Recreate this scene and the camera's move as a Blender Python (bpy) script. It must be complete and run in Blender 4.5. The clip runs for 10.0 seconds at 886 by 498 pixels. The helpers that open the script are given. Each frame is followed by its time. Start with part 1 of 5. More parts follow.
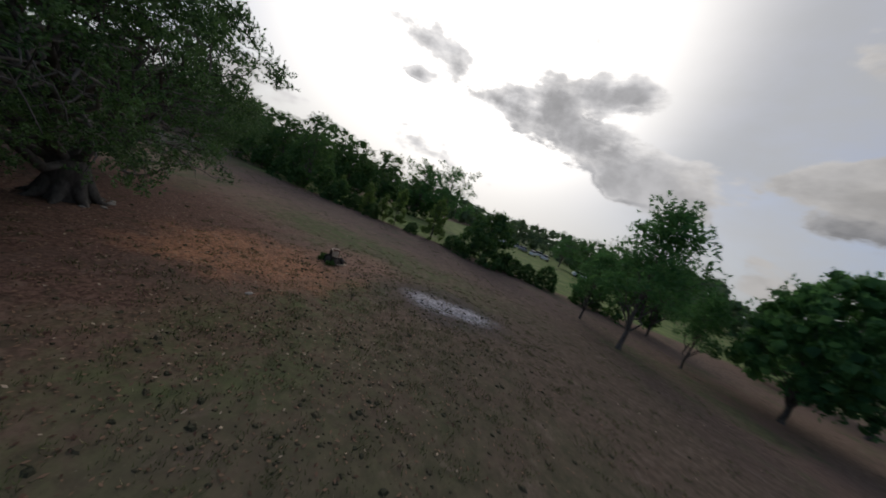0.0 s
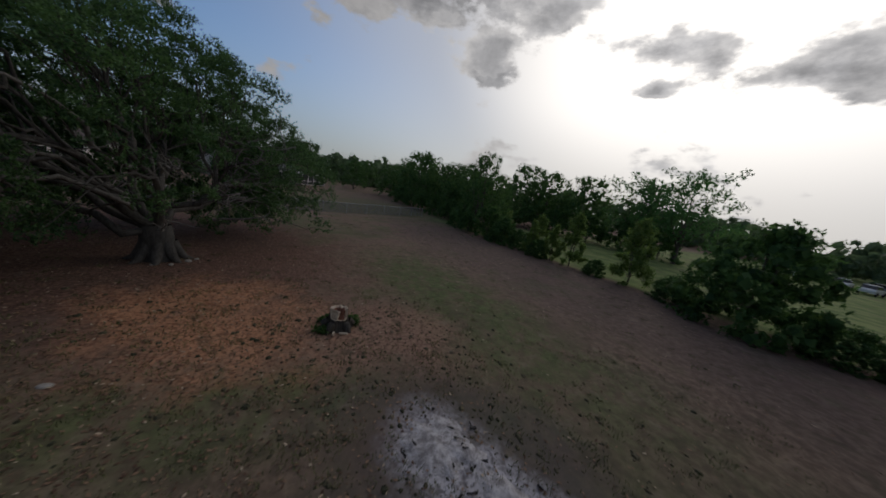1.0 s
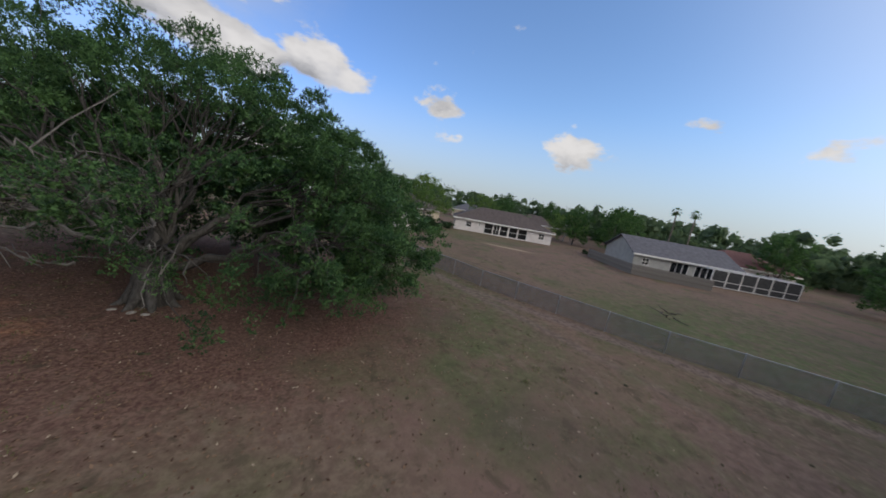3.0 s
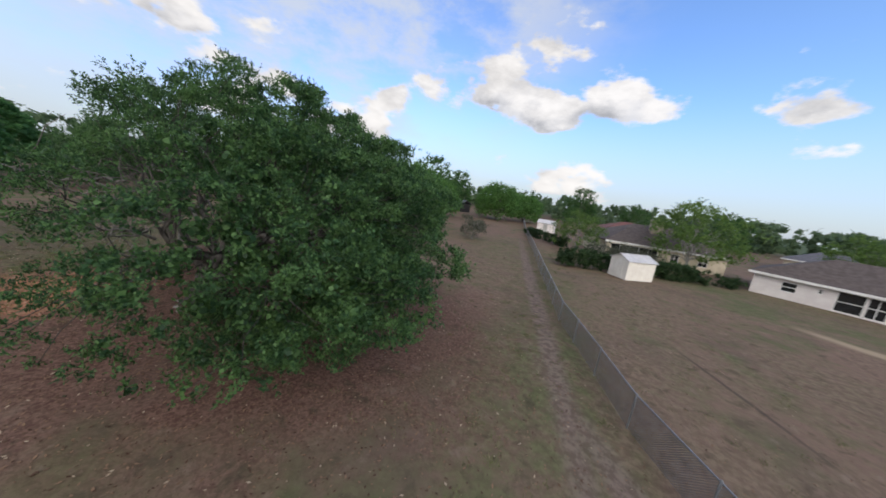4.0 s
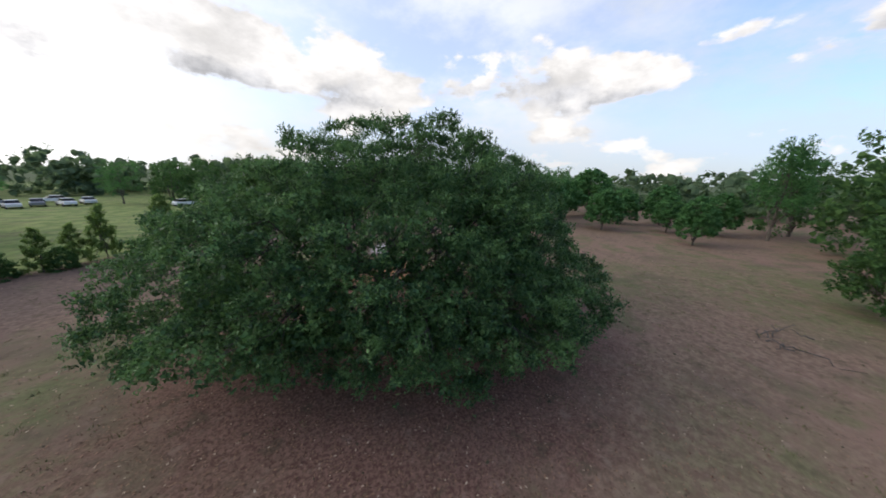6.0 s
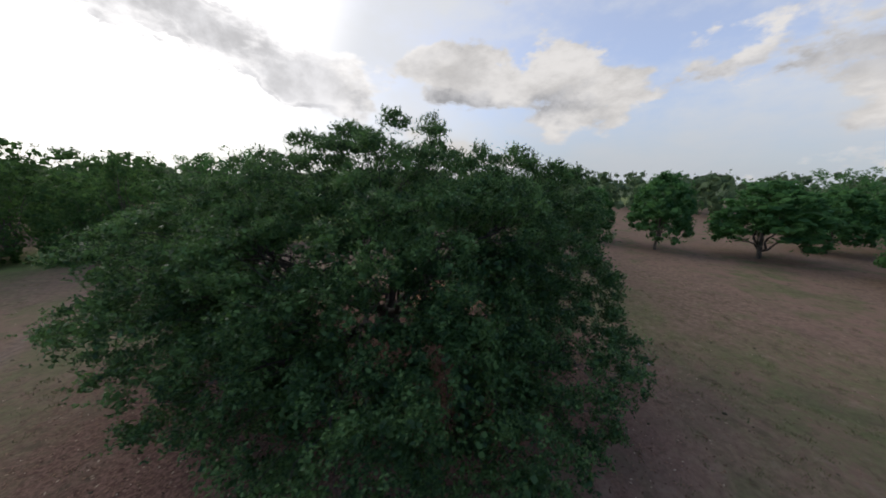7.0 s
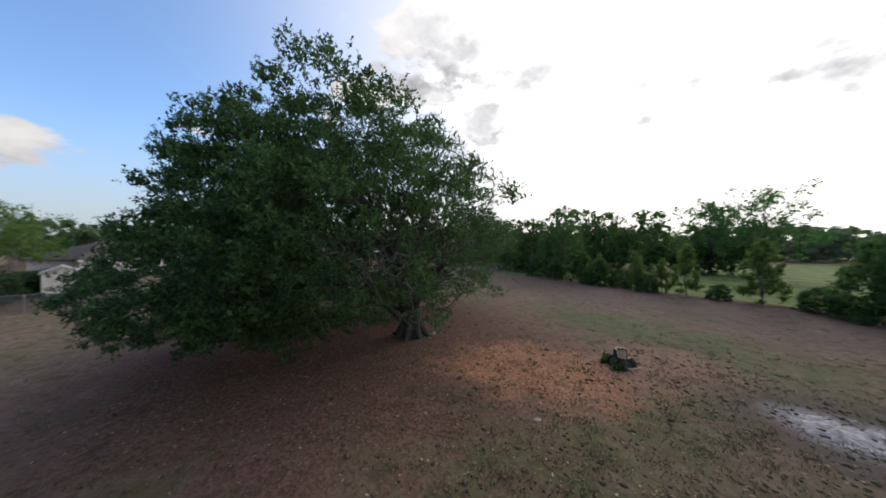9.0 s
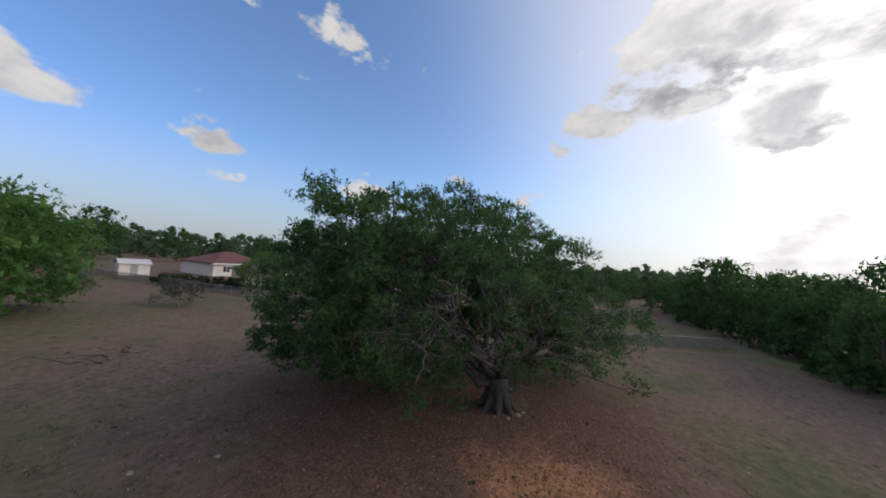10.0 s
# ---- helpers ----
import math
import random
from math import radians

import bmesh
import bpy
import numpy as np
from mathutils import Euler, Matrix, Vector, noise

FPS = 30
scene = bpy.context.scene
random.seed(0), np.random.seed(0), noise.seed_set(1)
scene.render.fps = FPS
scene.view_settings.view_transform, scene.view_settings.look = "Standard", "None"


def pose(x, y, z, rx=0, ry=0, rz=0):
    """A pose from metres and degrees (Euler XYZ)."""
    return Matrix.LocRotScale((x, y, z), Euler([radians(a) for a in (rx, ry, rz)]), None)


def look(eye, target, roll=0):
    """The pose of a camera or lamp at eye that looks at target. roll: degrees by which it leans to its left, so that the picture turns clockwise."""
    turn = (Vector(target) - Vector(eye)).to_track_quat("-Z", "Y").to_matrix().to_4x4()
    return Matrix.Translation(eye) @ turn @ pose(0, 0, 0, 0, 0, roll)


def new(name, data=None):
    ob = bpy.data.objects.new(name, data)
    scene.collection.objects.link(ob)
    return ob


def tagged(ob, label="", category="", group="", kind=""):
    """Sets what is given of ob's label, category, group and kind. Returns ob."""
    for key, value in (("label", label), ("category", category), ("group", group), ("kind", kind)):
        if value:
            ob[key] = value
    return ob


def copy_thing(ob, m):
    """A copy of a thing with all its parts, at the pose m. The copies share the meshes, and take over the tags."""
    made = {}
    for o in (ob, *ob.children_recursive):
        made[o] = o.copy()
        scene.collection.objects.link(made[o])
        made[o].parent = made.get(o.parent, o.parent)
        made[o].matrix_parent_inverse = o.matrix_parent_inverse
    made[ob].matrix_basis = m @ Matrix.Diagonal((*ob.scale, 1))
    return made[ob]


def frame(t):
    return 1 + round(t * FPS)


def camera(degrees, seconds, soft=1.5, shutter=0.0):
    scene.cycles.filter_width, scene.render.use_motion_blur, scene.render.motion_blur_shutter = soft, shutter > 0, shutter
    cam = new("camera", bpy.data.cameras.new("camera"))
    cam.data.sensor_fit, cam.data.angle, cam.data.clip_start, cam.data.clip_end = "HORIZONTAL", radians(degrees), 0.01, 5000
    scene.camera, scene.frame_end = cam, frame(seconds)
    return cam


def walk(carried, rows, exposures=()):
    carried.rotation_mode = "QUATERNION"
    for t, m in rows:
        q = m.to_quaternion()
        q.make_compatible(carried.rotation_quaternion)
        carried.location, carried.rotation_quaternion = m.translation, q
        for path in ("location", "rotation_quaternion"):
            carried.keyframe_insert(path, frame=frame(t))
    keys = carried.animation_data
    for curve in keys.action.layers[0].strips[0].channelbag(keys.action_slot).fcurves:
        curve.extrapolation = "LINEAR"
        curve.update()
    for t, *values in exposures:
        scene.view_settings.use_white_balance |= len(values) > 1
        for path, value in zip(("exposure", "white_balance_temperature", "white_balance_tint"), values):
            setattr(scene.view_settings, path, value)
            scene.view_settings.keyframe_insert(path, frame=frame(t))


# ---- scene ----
cam = camera(112.5, 10.0, 1.7, 0.1)
PATH = [
    (0, (16.59, -4.78, 4.56), (12.280, 4.130, 3.150), 20.9),
    (0.5, (17.36, 0.60, 4.96), (9.103, 5.805, 2.782), 16.8),
    (1, (15.19, 5.49, 4.81), (5.974, 8.816, 2.813), 9.7),
    (1.5, (11.81, 9.55, 4.53), (1.998, 9.434, 2.632), 7.2),
    (2, (7.46, 12.22, 4.34), (-1.823, 8.853, 2.773), 7.5),
    (2.5, (1.98, 13.24, 4.76), (-5.648, 6.923, 3.381), 9.4),
    (2.7, (-0.41, 13.52, 5.30), (-7.026, 6.184, 3.747), 9.8),
    (3.25, (-7.14, 11.40, 6.00), (-9.867, 1.929, 4.321), 10.4),
    (3.8, (-12.65, 7.84, 6.39), (-10.591, -1.775, 4.597), 9.5),
    (4, (-13.86, 6.11, 6.47), (-10.131, -2.966, 4.522), 8.5),
    (4.5, (-16.05, 0.95, 6.83), (-8.773, -5.542, 4.631), 5.6),
    (5, (-16.41, -4.20, 7.23), (-7.054, -6.755, 4.799), 3.7),
    (5.5, (-15.01, -8.77, 7.55), (-5.423, -7.362, 5.072), 2.2),
    (6, (-12.15, -12.54, 7.72), (-3.663, -7.811, 5.336), 1.8),
    (6.2, (-10.67, -13.92, 7.74), (-2.913, -8.051, 5.402), 2.0),
    (6.75, (-5.85, -16.30, 8.02), (-0.742, -8.035, 5.673), 2.3),
    (7.3, (-0.08, -15.85, 8.39), (3.452, -6.778, 6.098), 0.5),
    (7.5, (2.12, -14.93, 8.11), (5.880, -5.926, 5.906), -1.0),
    (8, (7.25, -11.55, 6.84), (8.298, -1.733, 5.263), 0.3),
    (8.5, (12.56, -7.68, 4.79), (6.305, 0.121, 4.588), -1.6),
    (9, (15.38, -3.87, 4.72), (5.719, -1.300, 4.538), 0.0),
    (9.5, (15.96, -0.13, 4.83), (6.348, -2.888, 4.719), -0.4),
    (10, (14.77, 2.15, 6.59), (5.838, -2.320, 7.122), 4.9),
]
SKY = 1.0
EXPOSURES = [(0, -1.5), (0.5, -1.75), (1.0, -1.88), (1.5, -1.75), (2.0, -1.45), (2.7, -1.0), (4.0, -0.4), (5.0, -0.3), (6.2, -0.25), (7.3, -0.88), (8.0, -0.6), (8.5, -0.38), (9.0, -0.65), (9.5, -0.88), (10, -0.92)]

walk(cam, [(t, look(eye, target, roll)) for t, eye, target, roll in PATH], EXPOSURES)

# ---------------------------------------------------------------- sky and sun
SUN_YAW, SUN_UP = 33.0, 27.0          # degrees to the left of +y, and above the horizon
sun_dir = Vector((-math.sin(radians(SUN_YAW)) * math.cos(radians(SUN_UP)),
                  math.cos(radians(SUN_YAW)) * math.cos(radians(SUN_UP)), math.sin(radians(SUN_UP))))
sun = new("sun", bpy.data.lights.new("sun", "SUN"))
sun.data.energy, sun.data.angle, sun.data.color = 1.0, radians(14), (1.0, 0.93, 0.84)
sun.matrix_world = look(sun_dir * 200, (0, 0, 0))


class Nodes:
    """Short hand for building node trees."""

    def __init__(self, tree):
        self.tree = tree
        tree.nodes.clear()

    def add(self, kind, **values):
        node = self.tree.nodes.new("ShaderNode" + kind)
        for key, value in values.items():
            if key == "inputs":
                for slot, v in value.items():
                    self.put(node.inputs[slot], v)
            else:
                setattr(node, key, value)
        return node

    def put(self, socket, v):
        if isinstance(v, bpy.types.NodeSocket):
            self.tree.links.new(v, socket)
        elif isinstance(v, bpy.types.Node):
            self.tree.links.new(v.outputs[0], socket)
        else:
            socket.default_value = v

    def math(self, op, a, b=0.0, c=0.0, clamp=False):
        n = self.add("Math", operation=op, use_clamp=clamp)
        for s, v in zip(n.inputs, (a, b, c)):
            self.put(s, v)
        return n.outputs[0]

    def vec(self, op, a, b=(0, 0, 0)):
        n = self.add("VectorMath", operation=op)
        self.put(n.inputs[0], a)
        self.put(n.inputs[1], b)
        return n.outputs["Value"] if op in ("DOT_PRODUCT", "LENGTH", "DISTANCE") else n.outputs[0]

    def mix(self, f, a, b):
        n = self.add("MixRGB")
        for s, v in zip(n.inputs, (f, a, b)):
            self.put(s, v)
        return n.outputs[0]

    def noise(self, vector, scale, detail=4.0, rough=0.55, warp=0.0, out=0):
        n = self.add("TexNoise", inputs={"Scale": scale, "Detail": detail, "Roughness": rough, "Distortion": warp})
        if vector is not None:
            self.put(n.inputs["Vector"], vector)
        return n.outputs[out]

    def step(self, v, lo, hi, a=0.0, b=1.0):
        n = self.add("MapRange", interpolation_type="SMOOTHSTEP")
        for s, x in zip(n.inputs, (v, lo, hi, a, b)):
            self.put(s, x)
        return n.outputs[0]


def rgb(r, g, b):
    return (r, g, b, 1.0)


def toward(yaw, up):
    return (-math.sin(radians(yaw)) * math.cos(radians(up)), math.cos(radians(yaw)) * math.cos(radians(up)), math.sin(radians(up)))


world = bpy.data.worlds.new("sky")
scene.world = world
world.use_nodes = True
w = Nodes(world.node_tree)
way = w.add("TexCoord").outputs["Generated"]
sky = w.add("TexSky", sky_type="NISHITA", sun_disc=False, sun_intensity=1.0, sun_elevation=radians(SUN_UP), sun_rotation=radians(-SUN_YAW),
            air_density=1.0, dust_density=1.2, ozone_density=1.6)
xyz = w.add("SeparateXYZ", inputs={0: way})
high = w.math("MAXIMUM", xyz.outputs[2], 0.0)
def bulk(lift):
    """Thickness of the cloud in each way, read a little higher up by lift."""
    at_ = w.add("CombineXYZ", inputs={0: xyz.outputs[0], 1: xyz.outputs[1], 2: w.math("MULTIPLY_ADD", xyz.outputs[2], 1.9, lift * 1.9)})
    return w.math("ADD", w.math("MULTIPLY", w.noise(at_, 3.4, 9.0, 0.55, 0.0), 0.8), w.math("MULTIPLY", w.noise(at_, 9.0, 6.0, 0.6, 0.0), 0.2))


puffs, above = bulk(0.0), bulk(0.085)
broad = w.noise(way, 1.2, 2.0, 0.5)
sunny = w.vec("DOT_PRODUCT", way, tuple(sun_dir))
near_sun = w.step(sunny, 0.45, 0.98)
glow = w.math("POWER", w.step(sunny, -0.08, 1.0), 2.5)
cover = w.math("ADD", w.math("MULTIPLY_ADD", broad, 0.16, -0.185), w.math("MULTIPLY", near_sun, 0.03))
wide = w.vec("MULTIPLY", way, (1.0, 1.0, 2.0))
# the banks that the sky holds: yaw, height, half width in degrees, amount
SUNWARD = ((19.5, 20.5, 11, 0.27), (40, 24, 5, 0.19), (1, 14.5, 9, 0.25), (32, 11.6, 4, 0.2), (41, 18.8, 3, 0.2), (3, 25, 4, 0.2), (-19, 17.5, 4, 0.2),
           (-27, 20, 6, 0.25), (-26, 13.6, 7, 0.24), (78, 29, 14, 0.34), (69, 21, 8, 0.27), (92, 25, 4, 0.22), (-9, 12, 9, 0.22), (-42, 14, 13, 0.24), (-61, 14.5, 9, 0.24),
           (-54, 7, 12, 0.18), (-78, 14.8, 10, 0.25))
LEEWARD = ((116, 16.2, 3.6, 0.25), (131, 10, 8, 0.25), (98, 10.7, 6, 0.22), (155, 15.8, 5.5, 0.26), (155, 10.2, 8, 0.24), (173, 16.5, 8, 0.26), (-173, 14.5, 6, 0.24),
           (-160, 16.5, 11, 0.34), (-147, 14, 7, 0.25), (-137, 9, 10, 0.22), (-118, 15, 12, 0.13), (-115, 16.5, 3.5, 0.24), (-102, 18.6, 4, 0.25), (-90, 14.5, 6, 0.24))
lean = flat = 0.0
level = w.add("CombineXYZ", inputs={0: xyz.outputs[0], 1: xyz.outputs[1], 2: 0.0})
for yaw, up, half, much in SUNWARD + LEEWARD:
    tx, ty, tz = toward(yaw, up)
    r = radians(half) * 1.8
    rise = w.math("MULTIPLY_ADD", xyz.outputs[2], 2.1 / r, -2.1 * tz / r)
    drop = w.math("MAXIMUM", rise, w.math("MULTIPLY", rise, -1.6))
    side = w.math("DIVIDE", w.vec("DISTANCE", level, (tx, ty, 0.0)), r)
    gap = w.math("SQRT", w.math("MULTIPLY_ADD", side, side, w.math("MULTIPLY", drop, drop)))
    here = w.step(gap, 1.0, 0.0, 0.0, much)
    cover = w.math("ADD", cover, here)
    flat = w.math("ADD", flat, here)
    lean = w.math("MULTIPLY_ADD", here, rise, lean)
cover = w.math("MINIMUM", cover, 0.185)
dense = w.math("ADD", w.math("MULTIPLY_ADD", puffs, 1.75, -0.375), cover)
mask = w.step(dense, 0.530, 0.630)
# pale tops, grey undersides
tilt = w.math("DIVIDE", lean, w.math("ADD", flat, 0.02))
under = w.math("MULTIPLY_ADD", w.math("SUBTRACT", above, puffs), 3.2, w.math("MULTIPLY_ADD", tilt, -1.1, 0.42))
thick = w.math("MULTIPLY", w.step(under, 0.15, 0.85), w.step(dense, 0.54, 0.66, 0.3, 1.0))
edge = w.math("MULTIPLY_ADD", w.math("POWER", near_sun, 2.0), 1.9, 1.28)
core = w.math("MULTIPLY_ADD", w.step(w.noise(way, 9.0, 6.0, 0.62), 0.32, 0.68), 0.55, w.math("MULTIPLY_ADD", near_sun, 0.30, 0.50))
thick = w.math("MAXIMUM", thick, w.math("MULTIPLY", near_sun, w.step(dense, 0.55, 0.80, 0.25, 1.0)))
edge = w.math("MULTIPLY", edge, w.step(w.noise(wide, 6.5, 7.0, 0.62), 0.30, 0.66, 0.72, 1.06))
shine = w.math("ADD", w.math("MULTIPLY", edge, w.math("SUBTRACT", 1.0, thick)), w.math("MULTIPLY", core, thick))
clouds = w.add("MixRGB", blend_type="MULTIPLY", inputs={0: 1.0, 1: w.mix(thick, rgb(1.0, 0.965, 0.94), rgb(0.97, 0.965, 1.0)), 2: w.add("CombineColor", inputs={0: shine, 1: shine, 2: shine})})
toned = w.mix(w.step(w.vec("DOT_PRODUCT", way, toward(95, 30)), 0.1, 0.95), rgb(0.215, 0.266, 0.366), rgb(0.305, 0.358, 0.422))
open_sky = w.add("MixRGB", blend_type="MULTIPLY", inputs={0: 1.0, 1: sky, 2: toned})
veil = w.mix(w.math("MULTIPLY", glow, 0.92), open_sky, rgb(1.9, 1.82, 1.75))
thin = w.math("MULTIPLY", w.step(w.vec("DOT_PRODUCT", way, toward(-46, 15)), 0.35, 0.95), w.step(w.noise(wide, 2.6, 6.0, 0.6), 0.34, 0.62, 0.42, 0.88))
veil = w.mix(thin, veil, rgb(1.26, 1.28, 1.31))
far_veil = w.math("MULTIPLY", w.step(w.vec("DOT_PRODUCT", wide, tuple(np.array(toward(-128, 14)) * (1, 1, 2))), 0.82, 1.22), w.step(w.noise(wide, 3.4, 6.0, 0.62), 0.36, 0.60, 0.1, 0.8))
veil = w.mix(far_veil, veil, rgb(0.92, 0.96, 1.03))
hot = w.math("POWER", w.step(sunny, 0.74, 1.0), 1.4)
veil = w.mix(hot, veil, rgb(4.6, 4.4, 4.2))
haze = w.mix(w.step(high, 0.32, 0.0, 0.0, 0.78), veil, w.mix(w.math("MULTIPLY", glow, 0.9), rgb(0.79, 0.85, 0.94), rgb(2.5, 2.4, 2.3)))
out = w.mix(w.math("MULTIPLY", mask, 0.96), haze, clouds)
back = w.add("Background", inputs={"Color": out, "Strength": SKY})
w.put(w.add("OutputWorld").inputs[0], back)


# ---------------------------------------------------------------- materials
def material(name, rough=0.85, spec=0.3):
    m = bpy.data.materials.new(name)
    m.use_nodes = True
    n = Nodes(m.node_tree)
    b = n.add("BsdfPrincipled", inputs={"Roughness": rough, "Specular IOR Level": spec})
    n.put(n.add("OutputMaterial").inputs[0], b.outputs[0])
    return m, n, b


def place(n):
    return n.add("TexCoord").outputs["Object"]


def plain(name, a, b, scale=4.0, rough=0.8, bump=0.0, fine=40.0, metal=0.0, spec=0.3):
    """A worn surface between two colours, with stains and a fine grain."""
    m, n, p = material(name, rough, spec)
    at = place(n)
    f = n.math("ADD", n.math("MULTIPLY", n.noise(at, scale, 4.0), 0.65), n.math("MULTIPLY", n.noise(at, fine, 3.0), 0.35))
    n.put(p.inputs["Base Color"], n.mix(n.step(f, 0.35, 0.65), rgb(*a), rgb(*b)))
    n.put(p.inputs["Metallic"], metal)
    if bump:
        n.put(p.inputs["Normal"], n.add("Bump", inputs={"Strength": bump, "Distance": 0.02, "Height": n.noise(at, fine, 3.0)}))
    return m


def foliage(name, dark, light, young, through_light=0.45, rough=0.6, spec=0.14):
    m, n, p = material(name, rough, spec)
    chance = n.add("NewGeometry").outputs["Random Per Island"]
    at = place(n)
    patch = n.noise(at, 0.75, 3.0)
    c = n.mix(n.step(n.math("MULTIPLY_ADD", chance, 0.35, n.math("MULTIPLY", patch, 0.85)), 0.38, 0.80), rgb(*dark), rgb(*light))
    c = n.mix(n.step(n.math("ADD", n.math("MULTIPLY", chance, 0.35), n.noise(at, 1.1, 2.0)), 0.60, 0.78), c, rgb(*young))
    n.put(p.inputs["Base Color"], c)
    t = n.add("BsdfTranslucent", inputs={"Color": n.mix(0.5, c, rgb(young[0] * 1.3, young[1] * 1.3, young[2]))})
    s = n.add("MixShader", inputs={0: through_light, 1: p.outputs[0], 2: t.outputs[0]})
    for node in n.tree.nodes:
        if node.bl_idname == "ShaderNodeOutputMaterial":
            n.put(node.inputs[0], s.outputs[0])
    return m


def bark_material(name, a, b):
    m, n, p = material(name, 0.9, 0.15)
    at = n.add("Mapping", inputs={"Vector": place(n), "Scale": (1.0, 1.0, 0.35)}).outputs[0]
    ridges = n.noise(at, 9.0, 6.0, 0.65, 0.8)
    n.put(p.inputs["Base Color"], n.mix(n.step(n.math("MULTIPLY_ADD", n.noise(at, 1.2), 0.5, n.math("MULTIPLY", ridges, 0.6)), 0.35, 0.7), rgb(*a), rgb(*b)))
    n.put(p.inputs["Normal"], n.add("Bump", inputs={"Strength": 0.8, "Distance": 0.04, "Height": ridges}))
    return m


OAK = foliage("oak_leaves", (0.015, 0.041, 0.020), (0.043, 0.104, 0.041), (0.102, 0.196, 0.066), 0.36, 0.5, 0.22)
GREEN = foliage("field_tree_leaves", (0.036, 0.100, 0.042), (0.068, 0.166, 0.064), (0.104, 0.228, 0.080), 0.58)
DARK = foliage("dense_tree_leaves", (0.030, 0.070, 0.030), (0.056, 0.124, 0.046), (0.092, 0.176, 0.056), 0.52)
PALE = foliage("young_tree_leaves", (0.075, 0.125, 0.045), (0.125, 0.200, 0.065), (0.170, 0.260, 0.075), 0.58)
BRIGHT = foliage("round_tree_leaves", (0.055, 0.120, 0.038), (0.095, 0.195, 0.058), (0.135, 0.260, 0.075), 0.55)
HEDGE = foliage("hedge_leaves", (0.020, 0.042, 0.020), (0.035, 0.066, 0.028), (0.050, 0.090, 0.034), 0.25)
WEED = foliage("weed_leaves", (0.034, 0.070, 0.026), (0.058, 0.112, 0.036), (0.085, 0.155, 0.045))
BARK = bark_material("oak_bark", (0.030, 0.027, 0.024), (0.105, 0.098, 0.090))
TRUNK = bark_material("tree_bark", (0.050, 0.043, 0.035), (0.145, 0.128, 0.110))
BARE = bark_material("bare_twigs", (0.200, 0.190, 0.180), (0.360, 0.340, 0.320))
WORN = bark_material("worn_bark", (0.070, 0.066, 0.060), (0.185, 0.176, 0.164))
DEAD = bark_material("dead_wood", (0.095, 0.088, 0.080), (0.210, 0.198, 0.185))
PALM_BARK = bark_material("palm_bark", (0.120, 0.105, 0.090), (0.240, 0.215, 0.185))


# ---------------------------------------------------------------- mesh helpers
def fast_mesh(name, verts, faces, mat, smooth=False):
    """A mesh from an array of places and an array of equal-sided faces."""
    verts, faces = np.asarray(verts, np.float32), np.asarray(faces, np.int32)
    me = bpy.data.meshes.new(name)
    me.vertices.add(len(verts))
    me.vertices.foreach_set("co", verts.ravel())
    k = faces.shape[1]
    me.loops.add(faces.size)
    me.loops.foreach_set("vertex_index", faces.ravel())
    me.polygons.add(len(faces))
    me.polygons.foreach_set("loop_start", np.arange(0, faces.size, k, dtype=np.int32))
    me.polygons.foreach_set("use_smooth", np.full(len(faces), smooth))
    me.update(calc_edges=True)
    me.validate()
    me.materials.append(mat)
    return me


def child(name, me, parent, label=""):
    ob = new(name, me)
    ob.parent = parent
    return tagged(ob, label)


def part(name, bm, mat, parent, label="", smooth=False):
    """Links a bmesh as one mesh object under a thing or a part."""
    me = bpy.data.meshes.new(name)
    bmesh.ops.recalc_face_normals(bm, faces=bm.faces)
    for f in bm.faces:
        f.smooth = smooth
    bm.to_mesh(me)
    bm.free()
    me.materials.append(mat)
    return child(name, me, parent, label)


def thing(name, label, category, group="", kind="", at=None):
    ob = new(name)
    ob.empty_display_size = 0.2
    if at is not None:
        ob.matrix_basis = at
    return tagged(ob, label, category, group, kind)


def box(bm, x0, y0, z0, x1, y1, z1, m=None):
    """Adds a box to a bmesh."""
    vs = [bm.verts.new((x, y, z)) for x in (x0, x1) for y in (y0, y1) for z in (z0, z1)]
    for f in ((0, 1, 3, 2), (4, 6, 7, 5), (0, 4, 5, 1), (2, 3, 7, 6), (0, 2, 6, 4), (1, 5, 7, 3)):
        bm.faces.new([vs[i] for i in f])
    if m is not None:
        bmesh.ops.transform(bm, matrix=m, verts=vs)
    return vs


def solid(bm, ring, drop):
    """Adds a slab: a ring of places and the same ring moved by drop."""
    a = [bm.verts.new(p) for p in ring]
    b = [bm.verts.new(Vector(p) + Vector(drop)) for p in ring]
    bm.faces.new(a)
    bm.faces.new(b[::-1])
    for i in range(len(a)):
        j = (i + 1) % len(a)
        bm.faces.new((a[j], a[i], b[i], b[j]))


